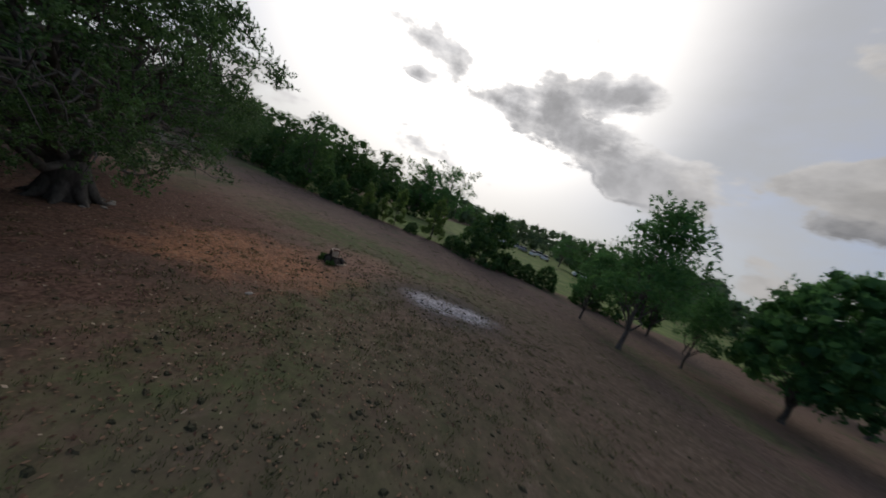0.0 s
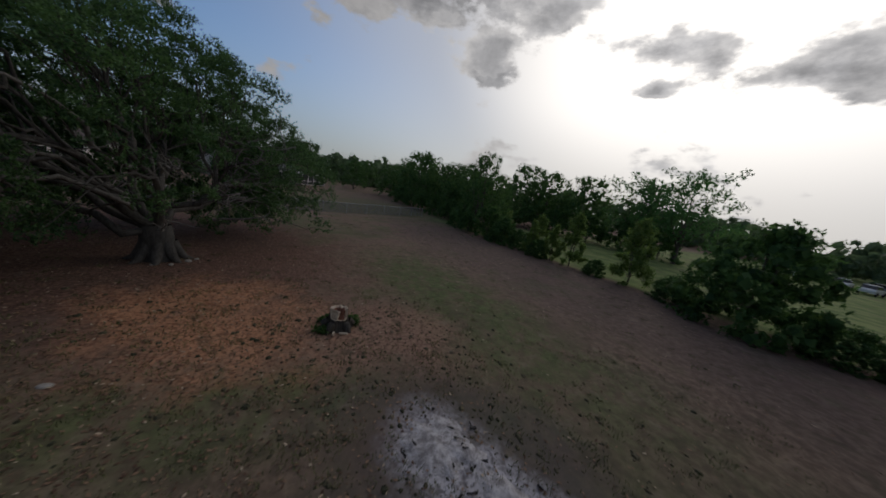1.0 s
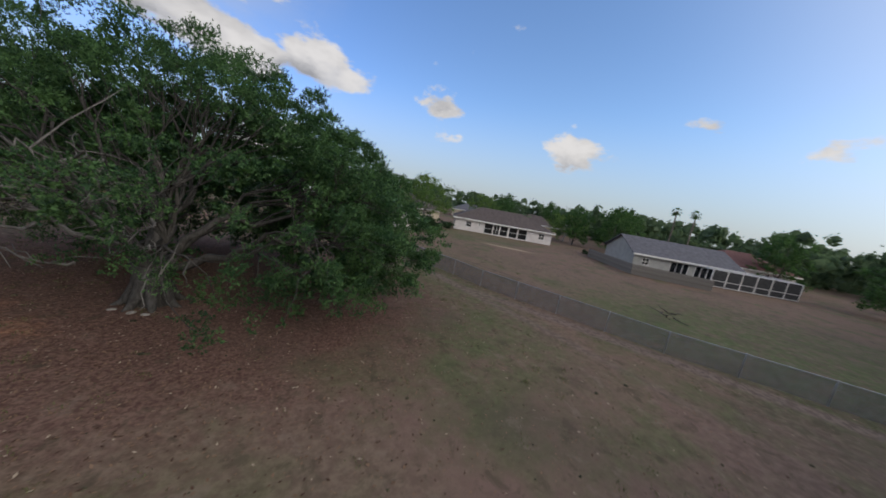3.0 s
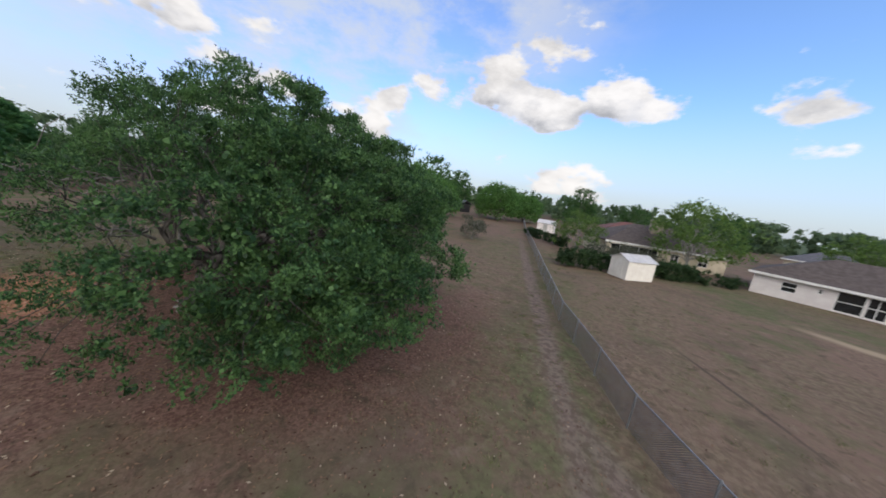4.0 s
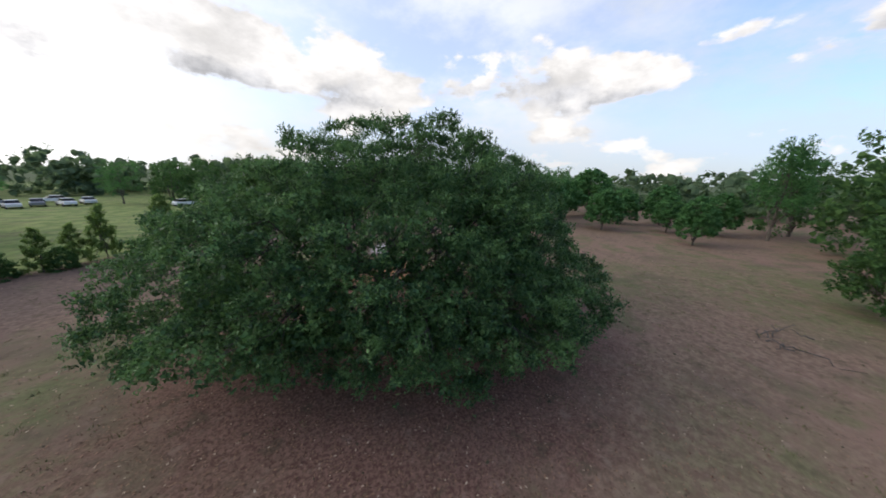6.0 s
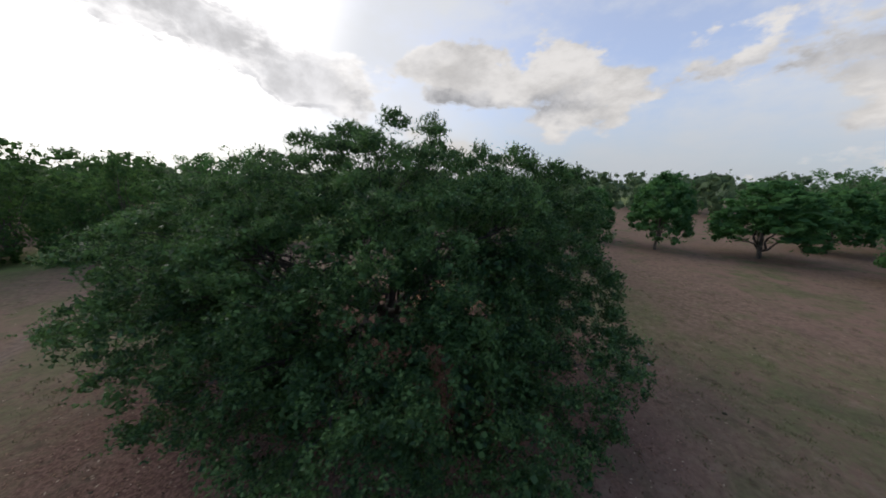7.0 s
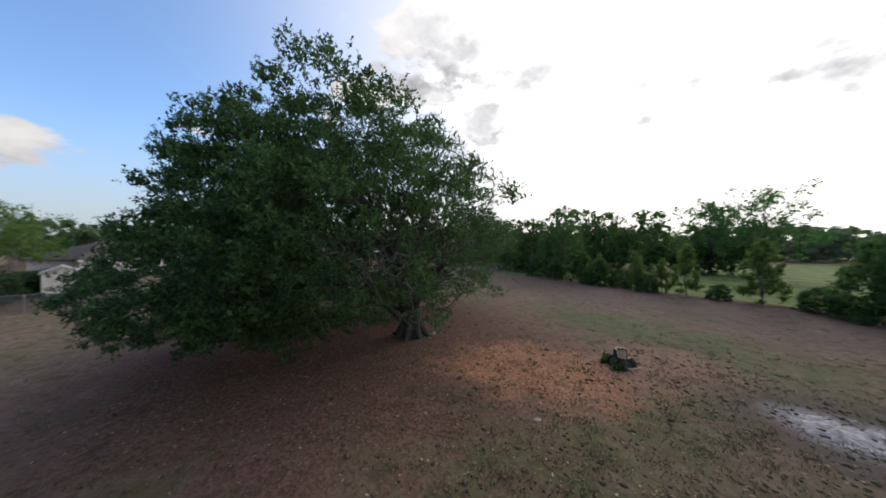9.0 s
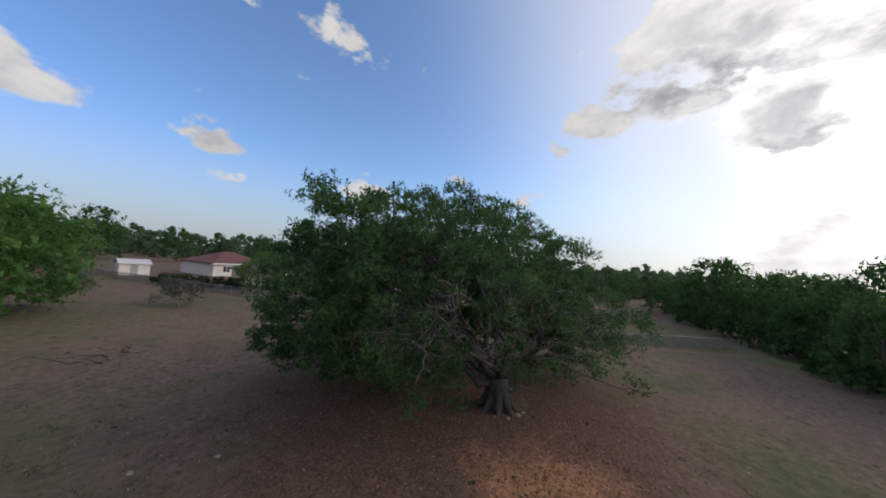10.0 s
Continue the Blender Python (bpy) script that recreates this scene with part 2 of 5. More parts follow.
def tubes(lines, sides=7):
    """Places and faces of tapered tubes. lines: pairs of an N x 3 array and N radii."""
    verts, faces, base = [], [], 0
    turn = np.linspace(0, 2 * np.pi, sides, endpoint=False)
    for pts, radii in lines:
        pts, radii = np.asarray(pts, float), np.asarray(radii, float)
        ahead = np.gradient(pts, axis=0)
        ahead /= np.linalg.norm(ahead, axis=1, keepdims=True) + 1e-9
        ref = np.array([0.31, 0.95, 0.05]) if abs(ahead[0, 1]) < 0.8 else np.array([0.95, 0.05, 0.31])
        side = np.cross(ahead, ref)
        side /= np.linalg.norm(side, axis=1, keepdims=True) + 1e-9
        up = np.cross(side, ahead)
        ring = pts[:, None] + radii[:, None, None] * (np.cos(turn)[None, :, None] * side[:, None] + np.sin(turn)[None, :, None] * up[:, None])
        verts.append(ring.reshape(-1, 3))
        n = len(pts)
        i, j = np.meshgrid(np.arange(n - 1), np.arange(sides), indexing="ij")
        k = (j + 1) % sides
        faces.append(base + np.stack([i * sides + j, i * sides + k, (i + 1) * sides + k, (i + 1) * sides + j], -1).reshape(-1, 4))
        base += n * sides
    return np.concatenate(verts), np.concatenate(faces)


def bend(rng, a, b, sag=0.0, wander=0.08, steps=7, rise=0.0):
    """A wandering line from a to b. sag: how far its middle hangs (or, below nought, arches)."""
    t = np.linspace(0, 1, steps)[:, None]
    line = np.asarray(a) * (1 - t) + np.asarray(b) * t
    far = np.linalg.norm(np.subtract(b, a))
    drift = np.cumsum(rng.normal(0, 1, (steps, 3)), 0)
    drift -= drift[0] * (1 - t) + drift[-1] * t
    line += drift * wander * far / math.sqrt(steps)
    line[:, 2] += (-sag * np.sin(np.pi * t[:, 0])) * far + rise * far * (t[:, 0] - t[:, 0] ** 2)
    return line


def leaves(rng, centres, radii, counts, size, flat=0.75, sprig=11, length=0.0):
    """Diamond leaves on short sprigs that stand out from each clump's middle: places and faces."""
    centres, radii, counts = np.asarray(centres, float), np.asarray(radii, float), np.maximum(1, np.asarray(counts) // sprig)
    idx = np.repeat(np.arange(len(centres)), counts)
    m = len(idx)
    d = rng.normal(0, 1, (m, 3))
    d /= np.linalg.norm(d, axis=1, keepdims=True)
    d[:, 2] = np.where(rng.random(m) < 0.4, np.abs(d[:, 2]), d[:, 2])
    r = radii[idx] * (0.45 + 0.55 * rng.random(m) ** 0.6) * rng.uniform(0.8, 1.25, m)
    tip = centres[idx] + d * r[:, None] * np.array([1, 1, flat])
    grow = d + np.array([0, 0, 0.25]) + rng.normal(0, 0.35, (m, 3))
    grow /= np.linalg.norm(grow, axis=1, keepdims=True)
    long = (length or size * 3.2) * rng.uniform(0.7, 1.3, m)
    k = np.repeat(np.arange(m), sprig)
    n = len(k)
    t = rng.random(n)
    side = rng.normal(0, 1, (n, 3))
    at = tip[k] - grow[k] * (long[k] * t)[:, None] + side * size * 0.55
    a = grow[k] * 0.8 + side * 0.75
    a /= np.linalg.norm(a, axis=1, keepdims=True)
    normal = rng.normal(0, 0.6, (n, 3)) + np.array([0, 0, 0.9]) + d[k] * 0.5
    b = np.cross(normal, a)
    b /= np.linalg.norm(b, axis=1, keepdims=True) + 1e-9
    s = (size * rng.uniform(0.65, 1.25, n))[:, None]
    droop = np.array([0, 0, -0.15]) * s
    v = np.stack([at - a * s, at + b * s * 0.48, at + a * s + droop, at - b * s * 0.48], 1).reshape(-1, 3)
    return v, np.arange(4 * n).reshape(-1, 4)


def inner(rng, centres, radii, n, flat=0.8, share=0.19):
    """Broad overlapping leaf sprays in the shade inside each clump: places and faces."""
    centres, radii = np.repeat(np.asarray(centres, float), n, 0), np.repeat(np.asarray(radii, float), n)
    m = len(centres)
    d = rng.normal(0, 1, (m, 3))
    d /= np.linalg.norm(d, axis=1, keepdims=True)
    at = centres + d * (radii * rng.uniform(0.1, 0.6, m))[:, None] * np.array([1, 1, flat])
    a = np.cross(d, rng.normal(0, 1, (m, 3)))
    a /= np.linalg.norm(a, axis=1, keepdims=True) + 1e-9
    c = np.cross(d, a)
    s = radii[:, None] * share
    j = rng.uniform(0.55, 1.3, (4, m, 1))
    v = np.stack([at - a * s * j[0], at + c * s * j[1], at + a * s * j[2], at - c * s * j[3]], 1).reshape(-1, 3)
    return v, np.arange(4 * m).reshape(-1, 4)


def both(one, two):
    """Two meshes' places and faces as one."""
    return np.concatenate([one[0], two[0]]), np.concatenate([one[1], two[1] + len(one[0])])


def groups_of(rng, pts, k):
    """Sorts places into k groups of near ones."""
    c = pts[rng.choice(len(pts), k, replace=False)]
    for _ in range(8):
        g = ((pts[:, None] - c[None]) ** 2).sum(-1).argmin(1)
        c = np.array([pts[g == i].mean(0) if (g == i).any() else c[i] for i in range(k)])
    return g, c


def limbs_to(rng, root, targets, n_limbs, r0, sides=7, twig=0.02, reach=0.62):
    """Limbs from root that fork towards all targets: one list of tubes for each limb."""
    g, c = groups_of(rng, targets, n_limbs)
    all_limbs = []
    for i in range(n_limbs):
        mine = targets[g == i]
        if len(mine) < 2:
            continue
        lines = []
        r_limb = r0 * (0.34 + 0.5 * math.sqrt(len(mine) / len(targets) * 2.0))
        end = root + (c[i] - root) * reach
        main = bend(rng, root, end, -0.10 + 0.10 * rng.random(), 0.15, 9)
        radii = np.linspace(r_limb, r_limb * 0.45, 9)
        lines.append((main, radii))
        k = max(2, min(len(mine) // 5, 7))
        gg, cc = groups_of(rng, mine, min(k, len(mine)))
        for j in range(len(cc)):
            sub = mine[gg == j]
            if not len(sub):
                continue
            s = int(rng.integers(3, 9))
            r1 = radii[s] * rng.uniform(0.45, 0.7)
            to = main[s] + (cc[j] - main[s]) * 0.78
            branch = bend(rng, main[s], to, -0.08, 0.12, 7)
            rr = np.linspace(r1, r1 * 0.4, 7)
            lines.append((branch, rr))
            for p in sub:
                q = int(rng.integers(2, 7))
                r2 = max(rr[q] * 0.5, twig)
                lines.append((bend(rng, branch[q], p, 0.02, 0.14, 5), np.linspace(r2, twig * 0.4, 5)))
        all_limbs.append(lines)
    return all_limbs


# ---------------------------------------------------------------- ground
def ground_material():
    m, n, p = material("field_ground", 0.95, 0.1)
    at = place(n)
    x = n.add("SeparateXYZ", inputs={0: at})
    broad, mid, fine, grit = n.noise(at, 0.09, 4.0), n.noise(at, 0.45, 5.0, 0.6), n.noise(at, 3.5, 5.0, 0.65), n.noise(at, 22.0, 4.0, 0.7)
    tuft = n.noise(at, 9.0, 3.0, 0.6, 0.6)

    def blob(cx, cy, rx, ry, turn=0.0, soft=0.35, rag=0.5):
        c, s = math.cos(radians(turn)), math.sin(radians(turn))
        dx, dy = n.math("SUBTRACT", x.outputs[0], cx), n.math("SUBTRACT", x.outputs[1], cy)
        u = n.math("ADD", n.math("MULTIPLY", dx, c / rx), n.math("MULTIPLY", dy, s / rx))
        v = n.math("ADD", n.math("MULTIPLY", dx, -s / ry), n.math("MULTIPLY", dy, c / ry))
        d = n.math("SQRT", n.math("ADD", n.math("MULTIPLY", u, u), n.math("MULTIPLY", v, v)))
        d = n.math("ADD", d, n.math("MULTIPLY", n.math("SUBTRACT", mid, 0.5), rag * 1.6))
        d = n.math("ADD", d, n.math("MULTIPLY", n.math("SUBTRACT", fine, 0.5), rag * 0.8))
        return n.step(d, 1.0 + soft, 1.0 - soft)

    patchy = n.step(n.math("ADD", n.math("MULTIPLY", n.noise(at, 1.1, 5.0, 0.65), 0.7), n.math("MULTIPLY", fine, 0.3)), 0.40, 0.60, 0.25, 1.1)
    dry = n.mix(n.step(fine, 0.35, 0.68), rgb(0.150, 0.100, 0.072), rgb(0.225, 0.160, 0.110))
    dry = n.mix(n.step(broad, 0.40, 0.62), dry, rgb(0.205, 0.130, 0.098))
    turf = n.mix(n.step(fine, 0.3, 0.7), rgb(0.062, 0.090, 0.032), rgb(0.116, 0.142, 0.056))
    c = n.mix(n.math("MULTIPLY", n.step(n.math("ADD", n.math("MULTIPLY", broad, 0.6), n.math("MULTIPLY", mid, 0.5)), 0.52, 0.70), 0.75), dry, turf)
    near = ((5.5, 11.3, 7.0, 3.0, 12, 0.55), (2.2, 10.2, 4.6, 2.3, 24, 0.5), (14.0, -1.0, 5.0, 6.0, 0, 0.60), (9.3, 3.6, 1.1, 4.4, 4, 0.75), (0.8, 9.6, 3.0, 1.8, 20, 0.55), (15, -14, 6, 5, 0, 0.5),
             (-2.0, 9.5, 4.0, 3.0, 0, 0.45), (9.5, 12.5, 8.0, 2.6, 12, 0.4), (10.5, -1.5, 3.4, 2.4, 0, 0.7), (18, -25, 9, 6, 30, 0.6), (8, -34, 8, 5, 0, 0.5))
    fence_side = ((-34, 10, 12, 13, 0, 0.75), (-17.5, -22.0, 2.2, 20.0, 8, 0.30), (-12, 4, 4, 3, 0, 0.30), (-13, -3, 3.5, 9, 0, 0.45), (-4, -17, 7, 3, 0, 0.35), (-7, -33, 5, 12, 8, 0.5),
             (-28, 8, 6, 9, 0, 0.55), (-24, -40, 9, 6, 0, 0.5), (-13.5, -14, 2.6, 15, 8, 0.5), (-24.5, -18, 4.5, 17, 8, 0.22), (-35, -32, 8, 8, 0, 0.5))
    for cx, cy, rx, ry, turn, f in near + fence_side:
        c = n.mix(n.math("MULTIPLY", blob(cx, cy, rx, ry, turn, 0.5, 0.9), n.math("MULTIPLY", patchy, f)), c, turf)
    c = n.mix(n.math("MULTIPLY", blob(18.0, 6.5, 7.5, 13.0, 0, 0.6, 0.6), 0.62), c, n.mix(n.step(fine, 0.3, 0.7), rgb(0.050, 0.046, 0.030), rgb(0.105, 0.082, 0.058)))
    # shade beside the meadow bushes, painted into the ground as a darker brown band
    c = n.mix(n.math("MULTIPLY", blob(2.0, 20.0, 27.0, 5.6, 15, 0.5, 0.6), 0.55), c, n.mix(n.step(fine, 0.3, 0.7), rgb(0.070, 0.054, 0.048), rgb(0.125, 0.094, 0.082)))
    litter = n.mix(n.step(tuft, 0.36, 0.64), rgb(0.088, 0.046, 0.036), rgb(0.195, 0.115, 0.085))
    c = n.mix(n.math("MULTIPLY", blob(-0.8, -4.0, 10.6, 9.6, 0, 0.28, 0.5), 0.9), c, litter)
    sand = n.mix(n.step(tuft, 0.34, 0.62), rgb(0.240, 0.110, 0.060), rgb(0.470, 0.240, 0.130))
    c = n.mix(n.math("MULTIPLY", blob(5.6, 2.3, 2.5, 3.3, -35, 0.45, 0.95), 0.92), c, sand)
    c = n.mix(n.math("MULTIPLY", blob(6.6, 7.2, 1.9, 2.6, -20, 0.5, 0.9), 0.75), c, n.mix(n.step(tuft, 0.34, 0.62), rgb(0.150, 0.088, 0.062), rgb(0.330, 0.200, 0.135)))
    soot = blob(11.5, 8.2, 3.0, 2.2, 38, 0.4, 0.6)
    c = n.mix(n.math("MULTIPLY", soot, 0.55), c, rgb(0.075, 0.070, 0.068))
    ash = n.mix(n.step(tuft, 0.3, 0.6), rgb(0.150, 0.138, 0.138), rgb(0.430, 0.410, 0.412))
    c = n.mix(blob(10.8, 7.7, 1.15, 0.90, 40, 0.5, 1.0), c, ash)
    c = n.mix(blob(12.4, 8.7, 1.4, 0.75, 36, 0.5, 1.0), c, ash)
    meadow = n.mix(n.step(mid, 0.35, 0.65), rgb(0.110, 0.160, 0.048), rgb(0.200, 0.240, 0.082))
    c = n.mix(n.math("MULTIPLY", n.step(n.math("ADD", n.math("MULTIPLY_ADD", x.outputs[0], -0.27, x.outputs[1]), n.math("MULTIPLY", mid, 2.0)), 26.3, 28.0), n.step(x.outputs[0], -32.0, -26.0)), c, meadow)
    clods = n.noise(at, 1.25, 7.0, 0.68, 0.4)
    c = n.mix(n.step(clods, 0.54, 0.66, 0.0, 0.62), c, n.mix(tuft, rgb(0.052, 0.050, 0.030), rgb(0.100, 0.078, 0.050)))
    c = n.mix(n.step(n.noise(at, 0.22, 5.0, 0.6), 0.50, 0.70, 0.0, 0.45), c, rgb(0.118, 0.082, 0.066))
    c = n.mix(n.step(clods, 0.44, 0.32, 0.0, 0.35), c, rgb(0.250, 0.190, 0.140))
    c = n.mix(n.step(grit, 0.62, 0.74, 0.0, 0.45), c, rgb(0.290, 0.240, 0.180))
    c = n.mix(n.step(grit, 0.40, 0.28, 0.0, 0.40), c, rgb(0.050, 0.036, 0.026))
    strip = n.math("MAXIMUM", blob(-11.7, -20.0, 0.5, 25.0, 11.3, 0.5, 0.35), blob(-20.6, 6.0, 0.55, 13.0, 29.0, 0.5, 0.35))
    c = n.mix(n.math("MULTIPLY", strip, 0.8), c, n.mix(n.step(fine, 0.4, 0.6), rgb(0.140, 0.102, 0.082), rgb(0.225, 0.168, 0.138)))
    rut = blob(-21.5, -9.5, 0.10, 3.4, 19.6, 0.5, 0.3)
    c = n.mix(n.math("MULTIPLY", rut, 0.7), c, rgb(0.060, 0.050, 0.040))
    pale = blob(-34.5, -22.0, 0.8, 3.6, 50, 0.6, 0.6)
    c = n.mix(n.math("MULTIPLY", pale, 0.8), c, rgb(0.400, 0.310, 0.200))
    far = n.vec("LENGTH", at)
    c = n.mix(n.step(far, 140.0, 260.0), c, rgb(0.080, 0.105, 0.050))
    n.put(p.inputs["Base Color"], n.add("MixRGB", blend_type="MULTIPLY", inputs={0: 1.0, 1: c, 2: rgb(0.93, 0.93, 0.975)}).outputs[0])
    h = grit
    n.put(p.inputs["Normal"], n.add("Bump", inputs={"Strength": 0.22, "Distance": 0.014, "Height": h}))
    return m


def lie(x, y):
    """Height of the ground: small swells, and a low bank along the fence."""
    v = Vector((x * 0.11, y * 0.11, 0.0))
    return 0.10 * noise.noise(v) + 0.035 * noise.noise(v * 4.7)


s = np.linspace(-1, 1, 221)
axis = np.sinh(s * 5.2) / math.sinh(5.2) * 1800
gx, gy = np.meshgrid(axis, axis, indexing="ij")
gz = np.array([lie(a, b) if max(abs(a), abs(b)) < 150 else 0.0 for a, b in zip(gx.ravel(), gy.ravel())])
far = np.hypot(gx, gy).ravel()
i, j = np.meshgrid(np.arange(220), np.arange(220), indexing="ij")
quads = np.stack([i * 221 + j, (i + 1) * 221 + j, (i + 1) * 221 + j + 1, i * 221 + j + 1], -1).reshape(-1, 4)
GROUND = ground_material()
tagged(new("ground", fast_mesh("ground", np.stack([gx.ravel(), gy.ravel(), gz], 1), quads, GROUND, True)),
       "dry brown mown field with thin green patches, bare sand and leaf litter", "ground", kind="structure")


# ---------------------------------------------------------------- the great oak
# how far the oak's crown reaches from its middle, every 360/14 degrees from east over north, by height
CROWN_AT = (-1.0, -4.2)
CROWN_LEVELS = (0.8, 1.8, 3.0, 4.6, 6.2, 7.8, 9.0)
CROWN = np.array([
    (1.6, 2.0, 3.4, 3.2, 2.6, 4.4, 5.8, 4.4, 4.5, 6.4, 5.4, 7.7, 5.1, 2.9),
    (4.8, 3.0, 3.8, 4.1, 6.7, 9.6, 9.6, 7.3, 6.2, 6.4, 7.4, 9.0, 9.2, 7.3),
    (8.8, 7.3, 6.9, 7.6, 8.7, 10.3, 10.5, 9.0, 7.5, 7.8, 8.4, 9.7, 9.6, 9.8),
    (10.3, 8.5, 7.4, 7.6, 8.9, 9.9, 9.8, 8.1, 7.7, 7.2, 6.6, 7.3, 7.6, 9.4),
    (10.3, 8.6, 6.2, 5.9, 7.3, 7.7, 8.2, 8.0, 6.8, 5.8, 6.3, 6.5, 7.5, 9.4),
    (10.2, 8.0, 5.6, 5.6, 5.8, 5.9, 5.7, 6.2, 4.4, 4.2, 4.9, 5.9, 6.3, 8.4),
    (7.6, 5.8, 3.4, 3.8, 3.8, 3.7, 3.2, 2.4, 2.2, 2.8, 2.8, 3.0, 3.6, 4.8)])


def crown_reach(az, z):
    """Reach of the crown at bearings az (degrees) and heights z."""
    u = (np.asarray(az) % 360) / 360 * 14
    a = np.floor(u).astype(int) % 14
    f = u - np.floor(u)
    f = f * f * (3 - 2 * f)
    k = np.interp(z, CROWN_LEVELS, np.arange(7.0))
    lo = np.minimum(k.astype(int), 5)
    g = k - lo
    side = lambda row, col: CROWN[row, col % 14]
    r = (side(lo, a) * (1 - f) + side(lo, a + 1) * f) * (1 - g) + (side(lo + 1, a) * (1 - f) + side(lo + 1, a + 1) * f) * g
    r = np.where(z > 9.0, r * np.sqrt(np.clip(1 - (z - 9.0) / 0.9, 0, 1)), r)
    return np.where(z < 0.8, r * np.clip((z - 0.2) / 0.6, 0, 1), r)


def crown_depth(p):
    """How deep places lie inside the crown, sideways or upwards, and their bearing."""
    dx, dy = p[:, 0] - CROWN_AT[0], p[:, 1] - CROWN_AT[1]
    rho, az = np.hypot(dx, dy), np.degrees(np.arctan2(dy, dx))
    depth = crown_reach(az, p[:, 2]) - rho
    for k in range(1, 8):
        depth = np.minimum(depth, np.where(crown_reach(az, p[:, 2] + 0.35 * k) < rho, 0.35 * k - 0.17, 9.0))
    return depth, az


def oak():
    rng = np.random.default_rng(11)
    mid = np.array([*CROWN_AT, 3.6])
    base = np.array([0.25, -1.5, 0.0])
    tree = thing("oak_tree", "broad old oak with low dark green crown and grey limbs", "tree", at=pose(0, 0, 0))
    p = rng.uniform((-13, -15.5, 0.5), (11.5, 7, 10.6), (150000, 3))
    depth, az = crown_depth(p)
    # swells and hollows of the outline
    lump = np.array([noise.noise(Vector(q * 0.42)) + 0.5 * noise.noise(Vector(q * 0.95)) for q in p])
    depth = depth + lump * 0.85
    clear = np.hypot(p[:, 0] - base[0], p[:, 1] - base[1]) > np.where(p[:, 2] < 4.2, 2.6, 0.0)
    chance, z = rng.random(len(p)), p[:, 2]
    open_side = (az > np.where(z < 3.0, 3, 12)) & (az < 122)
    thin_side = (az > -16) & (az <= 12) & ~open_side
    sparse = open_side & (chance > np.where(z < 4.4, 0.20, np.where(z < 7.0, 0.58, 0.84)))
    sparse |= thin_side & (z < 4.6) & (chance > 0.8)
    # rounded masses of foliage near the crown's surface
    boughs, spots = [], np.empty((0, 4))
    girth = rng.choice((0.55, 0.85, 1.15, 1.5), len(p), p=(0.34, 0.28, 0.22, 0.16))
    sunk = np.where(rng.random(len(p)) < 0.4, 0.3, 0.85)
    skin = (np.abs(depth - girth * sunk) < 0.2) & clear & ~sparse & (z - girth > 0.15)
    for q, g in zip(p[skin], girth[skin]):
        if len(boughs) >= 560:
            break
        if not len(spots) or (((spots[:, :3] - q) ** 2).sum(1) > (0.73 * (g + spots[:, 3])) ** 2).all():
            boughs.append((q, g))
            spots = np.vstack([spots, [*q, g]])
    puffs, outer = [], []
    for q, g in boughs:
        way = (q - mid) * (1, 1, 1.5)
        way /= np.linalg.norm(way)
        for _ in range(int(12 * g ** 1.7 + 3)):
            e = rng.normal(0, 1, 3)
            e = e / np.linalg.norm(e) + way * 0.55 + np.array([0, 0, 0.7])
            e = e / np.linalg.norm(e) * rng.uniform(0.62, 1.0) * g * np.array([1, 1, 0.85])
            puffs.append(q + e)
            outer.append(rng.uniform(0.28, 0.36 + 0.2 * g))
    # sprays that stand out of the outline
    stray = p[(depth > -0.15) & (depth < 0.3) & clear & ~(open_side & (z < 5.0)) & ~sparse][:300]
    # foliage behind the surface
    behind = p[(depth > 1.2) & (depth < 3.2) & clear & (z > 1.6) & ~(open_side & ((z < 7.4) | (chance > 0.4))) & ~(thin_side & (z < 4.5) & (chance > 0.5))][:760]
    crest = p[(depth > 0.7) & (depth < 2.0) & (z > 5.8) & ((az < 30) | (az > 122))][:420]
    # leafy boughs that hang out on the open side
    hung = []
    for q in ((-2.42, 4.64, 1.6), (-2.5, 4.4, 2.0), (-3.6, 4.3, 1.9), (7.6, -2.0, 2.7), (7.9, -2.3, 3.2), (4.4, 0.6, 3.2), (2.6, 2.2, 3.4), (0.9, 3.0, 4.2), (1.6, 1.0, 2.2), (-0.7, 2.9, 2.4)):
        hung += [np.array(q) + rng.normal(0, 0.25, 3) for _ in range(4)]
    roof = p[(depth > 0.3) & (depth < 1.3) & (z > 7.2) & open_side][:80]
    extra = list(stray) + list(behind) + list(crest) + list(roof) + hung
    puffs = np.array(puffs + extra)
    size = np.concatenate([outer, rng.uniform(0.30, 0.62, len(extra))])
    size[-len(hung):] = 0.36
    count = (size ** 2 * 660).astype(int)
    turn = np.degrees(np.arctan2(puffs[:, 1] - mid[1], puffs[:, 0] - mid[0]))
    closed = ~((turn > -8) & (turn < 122))
    v, f = leaves(rng, puffs, size, count, 0.041, 0.78, 11, 0.20)
    v, f = both((v, f), inner(rng, puffs[closed], size[closed], 20, 0.8, 0.125))
    deep = p[(depth > 1.5) & (depth < 3.6) & clear & (z > 1.1) & ~((az > -8) & (az < 122))][:900]
    v, f = both((v, f), inner(rng, deep, np.full(len(deep), 0.95), 60, 0.8, 0.08))
    child("crown", fast_mesh("crown", v, f, OAK), tree, "dense dark green leaf clumps")
    fork = base + np.array([0.0, -0.1, 1.25])
    stem = [base + (0, 0, -0.3), base + (0, 0, 0.1), base + (0.02, -0.03, 0.5), base + (0.04, -0.05, 0.9), fork + (0, 0, 0.15)]
    lines = [(np.array(stem), np.array([0.78, 0.64, 0.55, 0.56, 0.50]))]
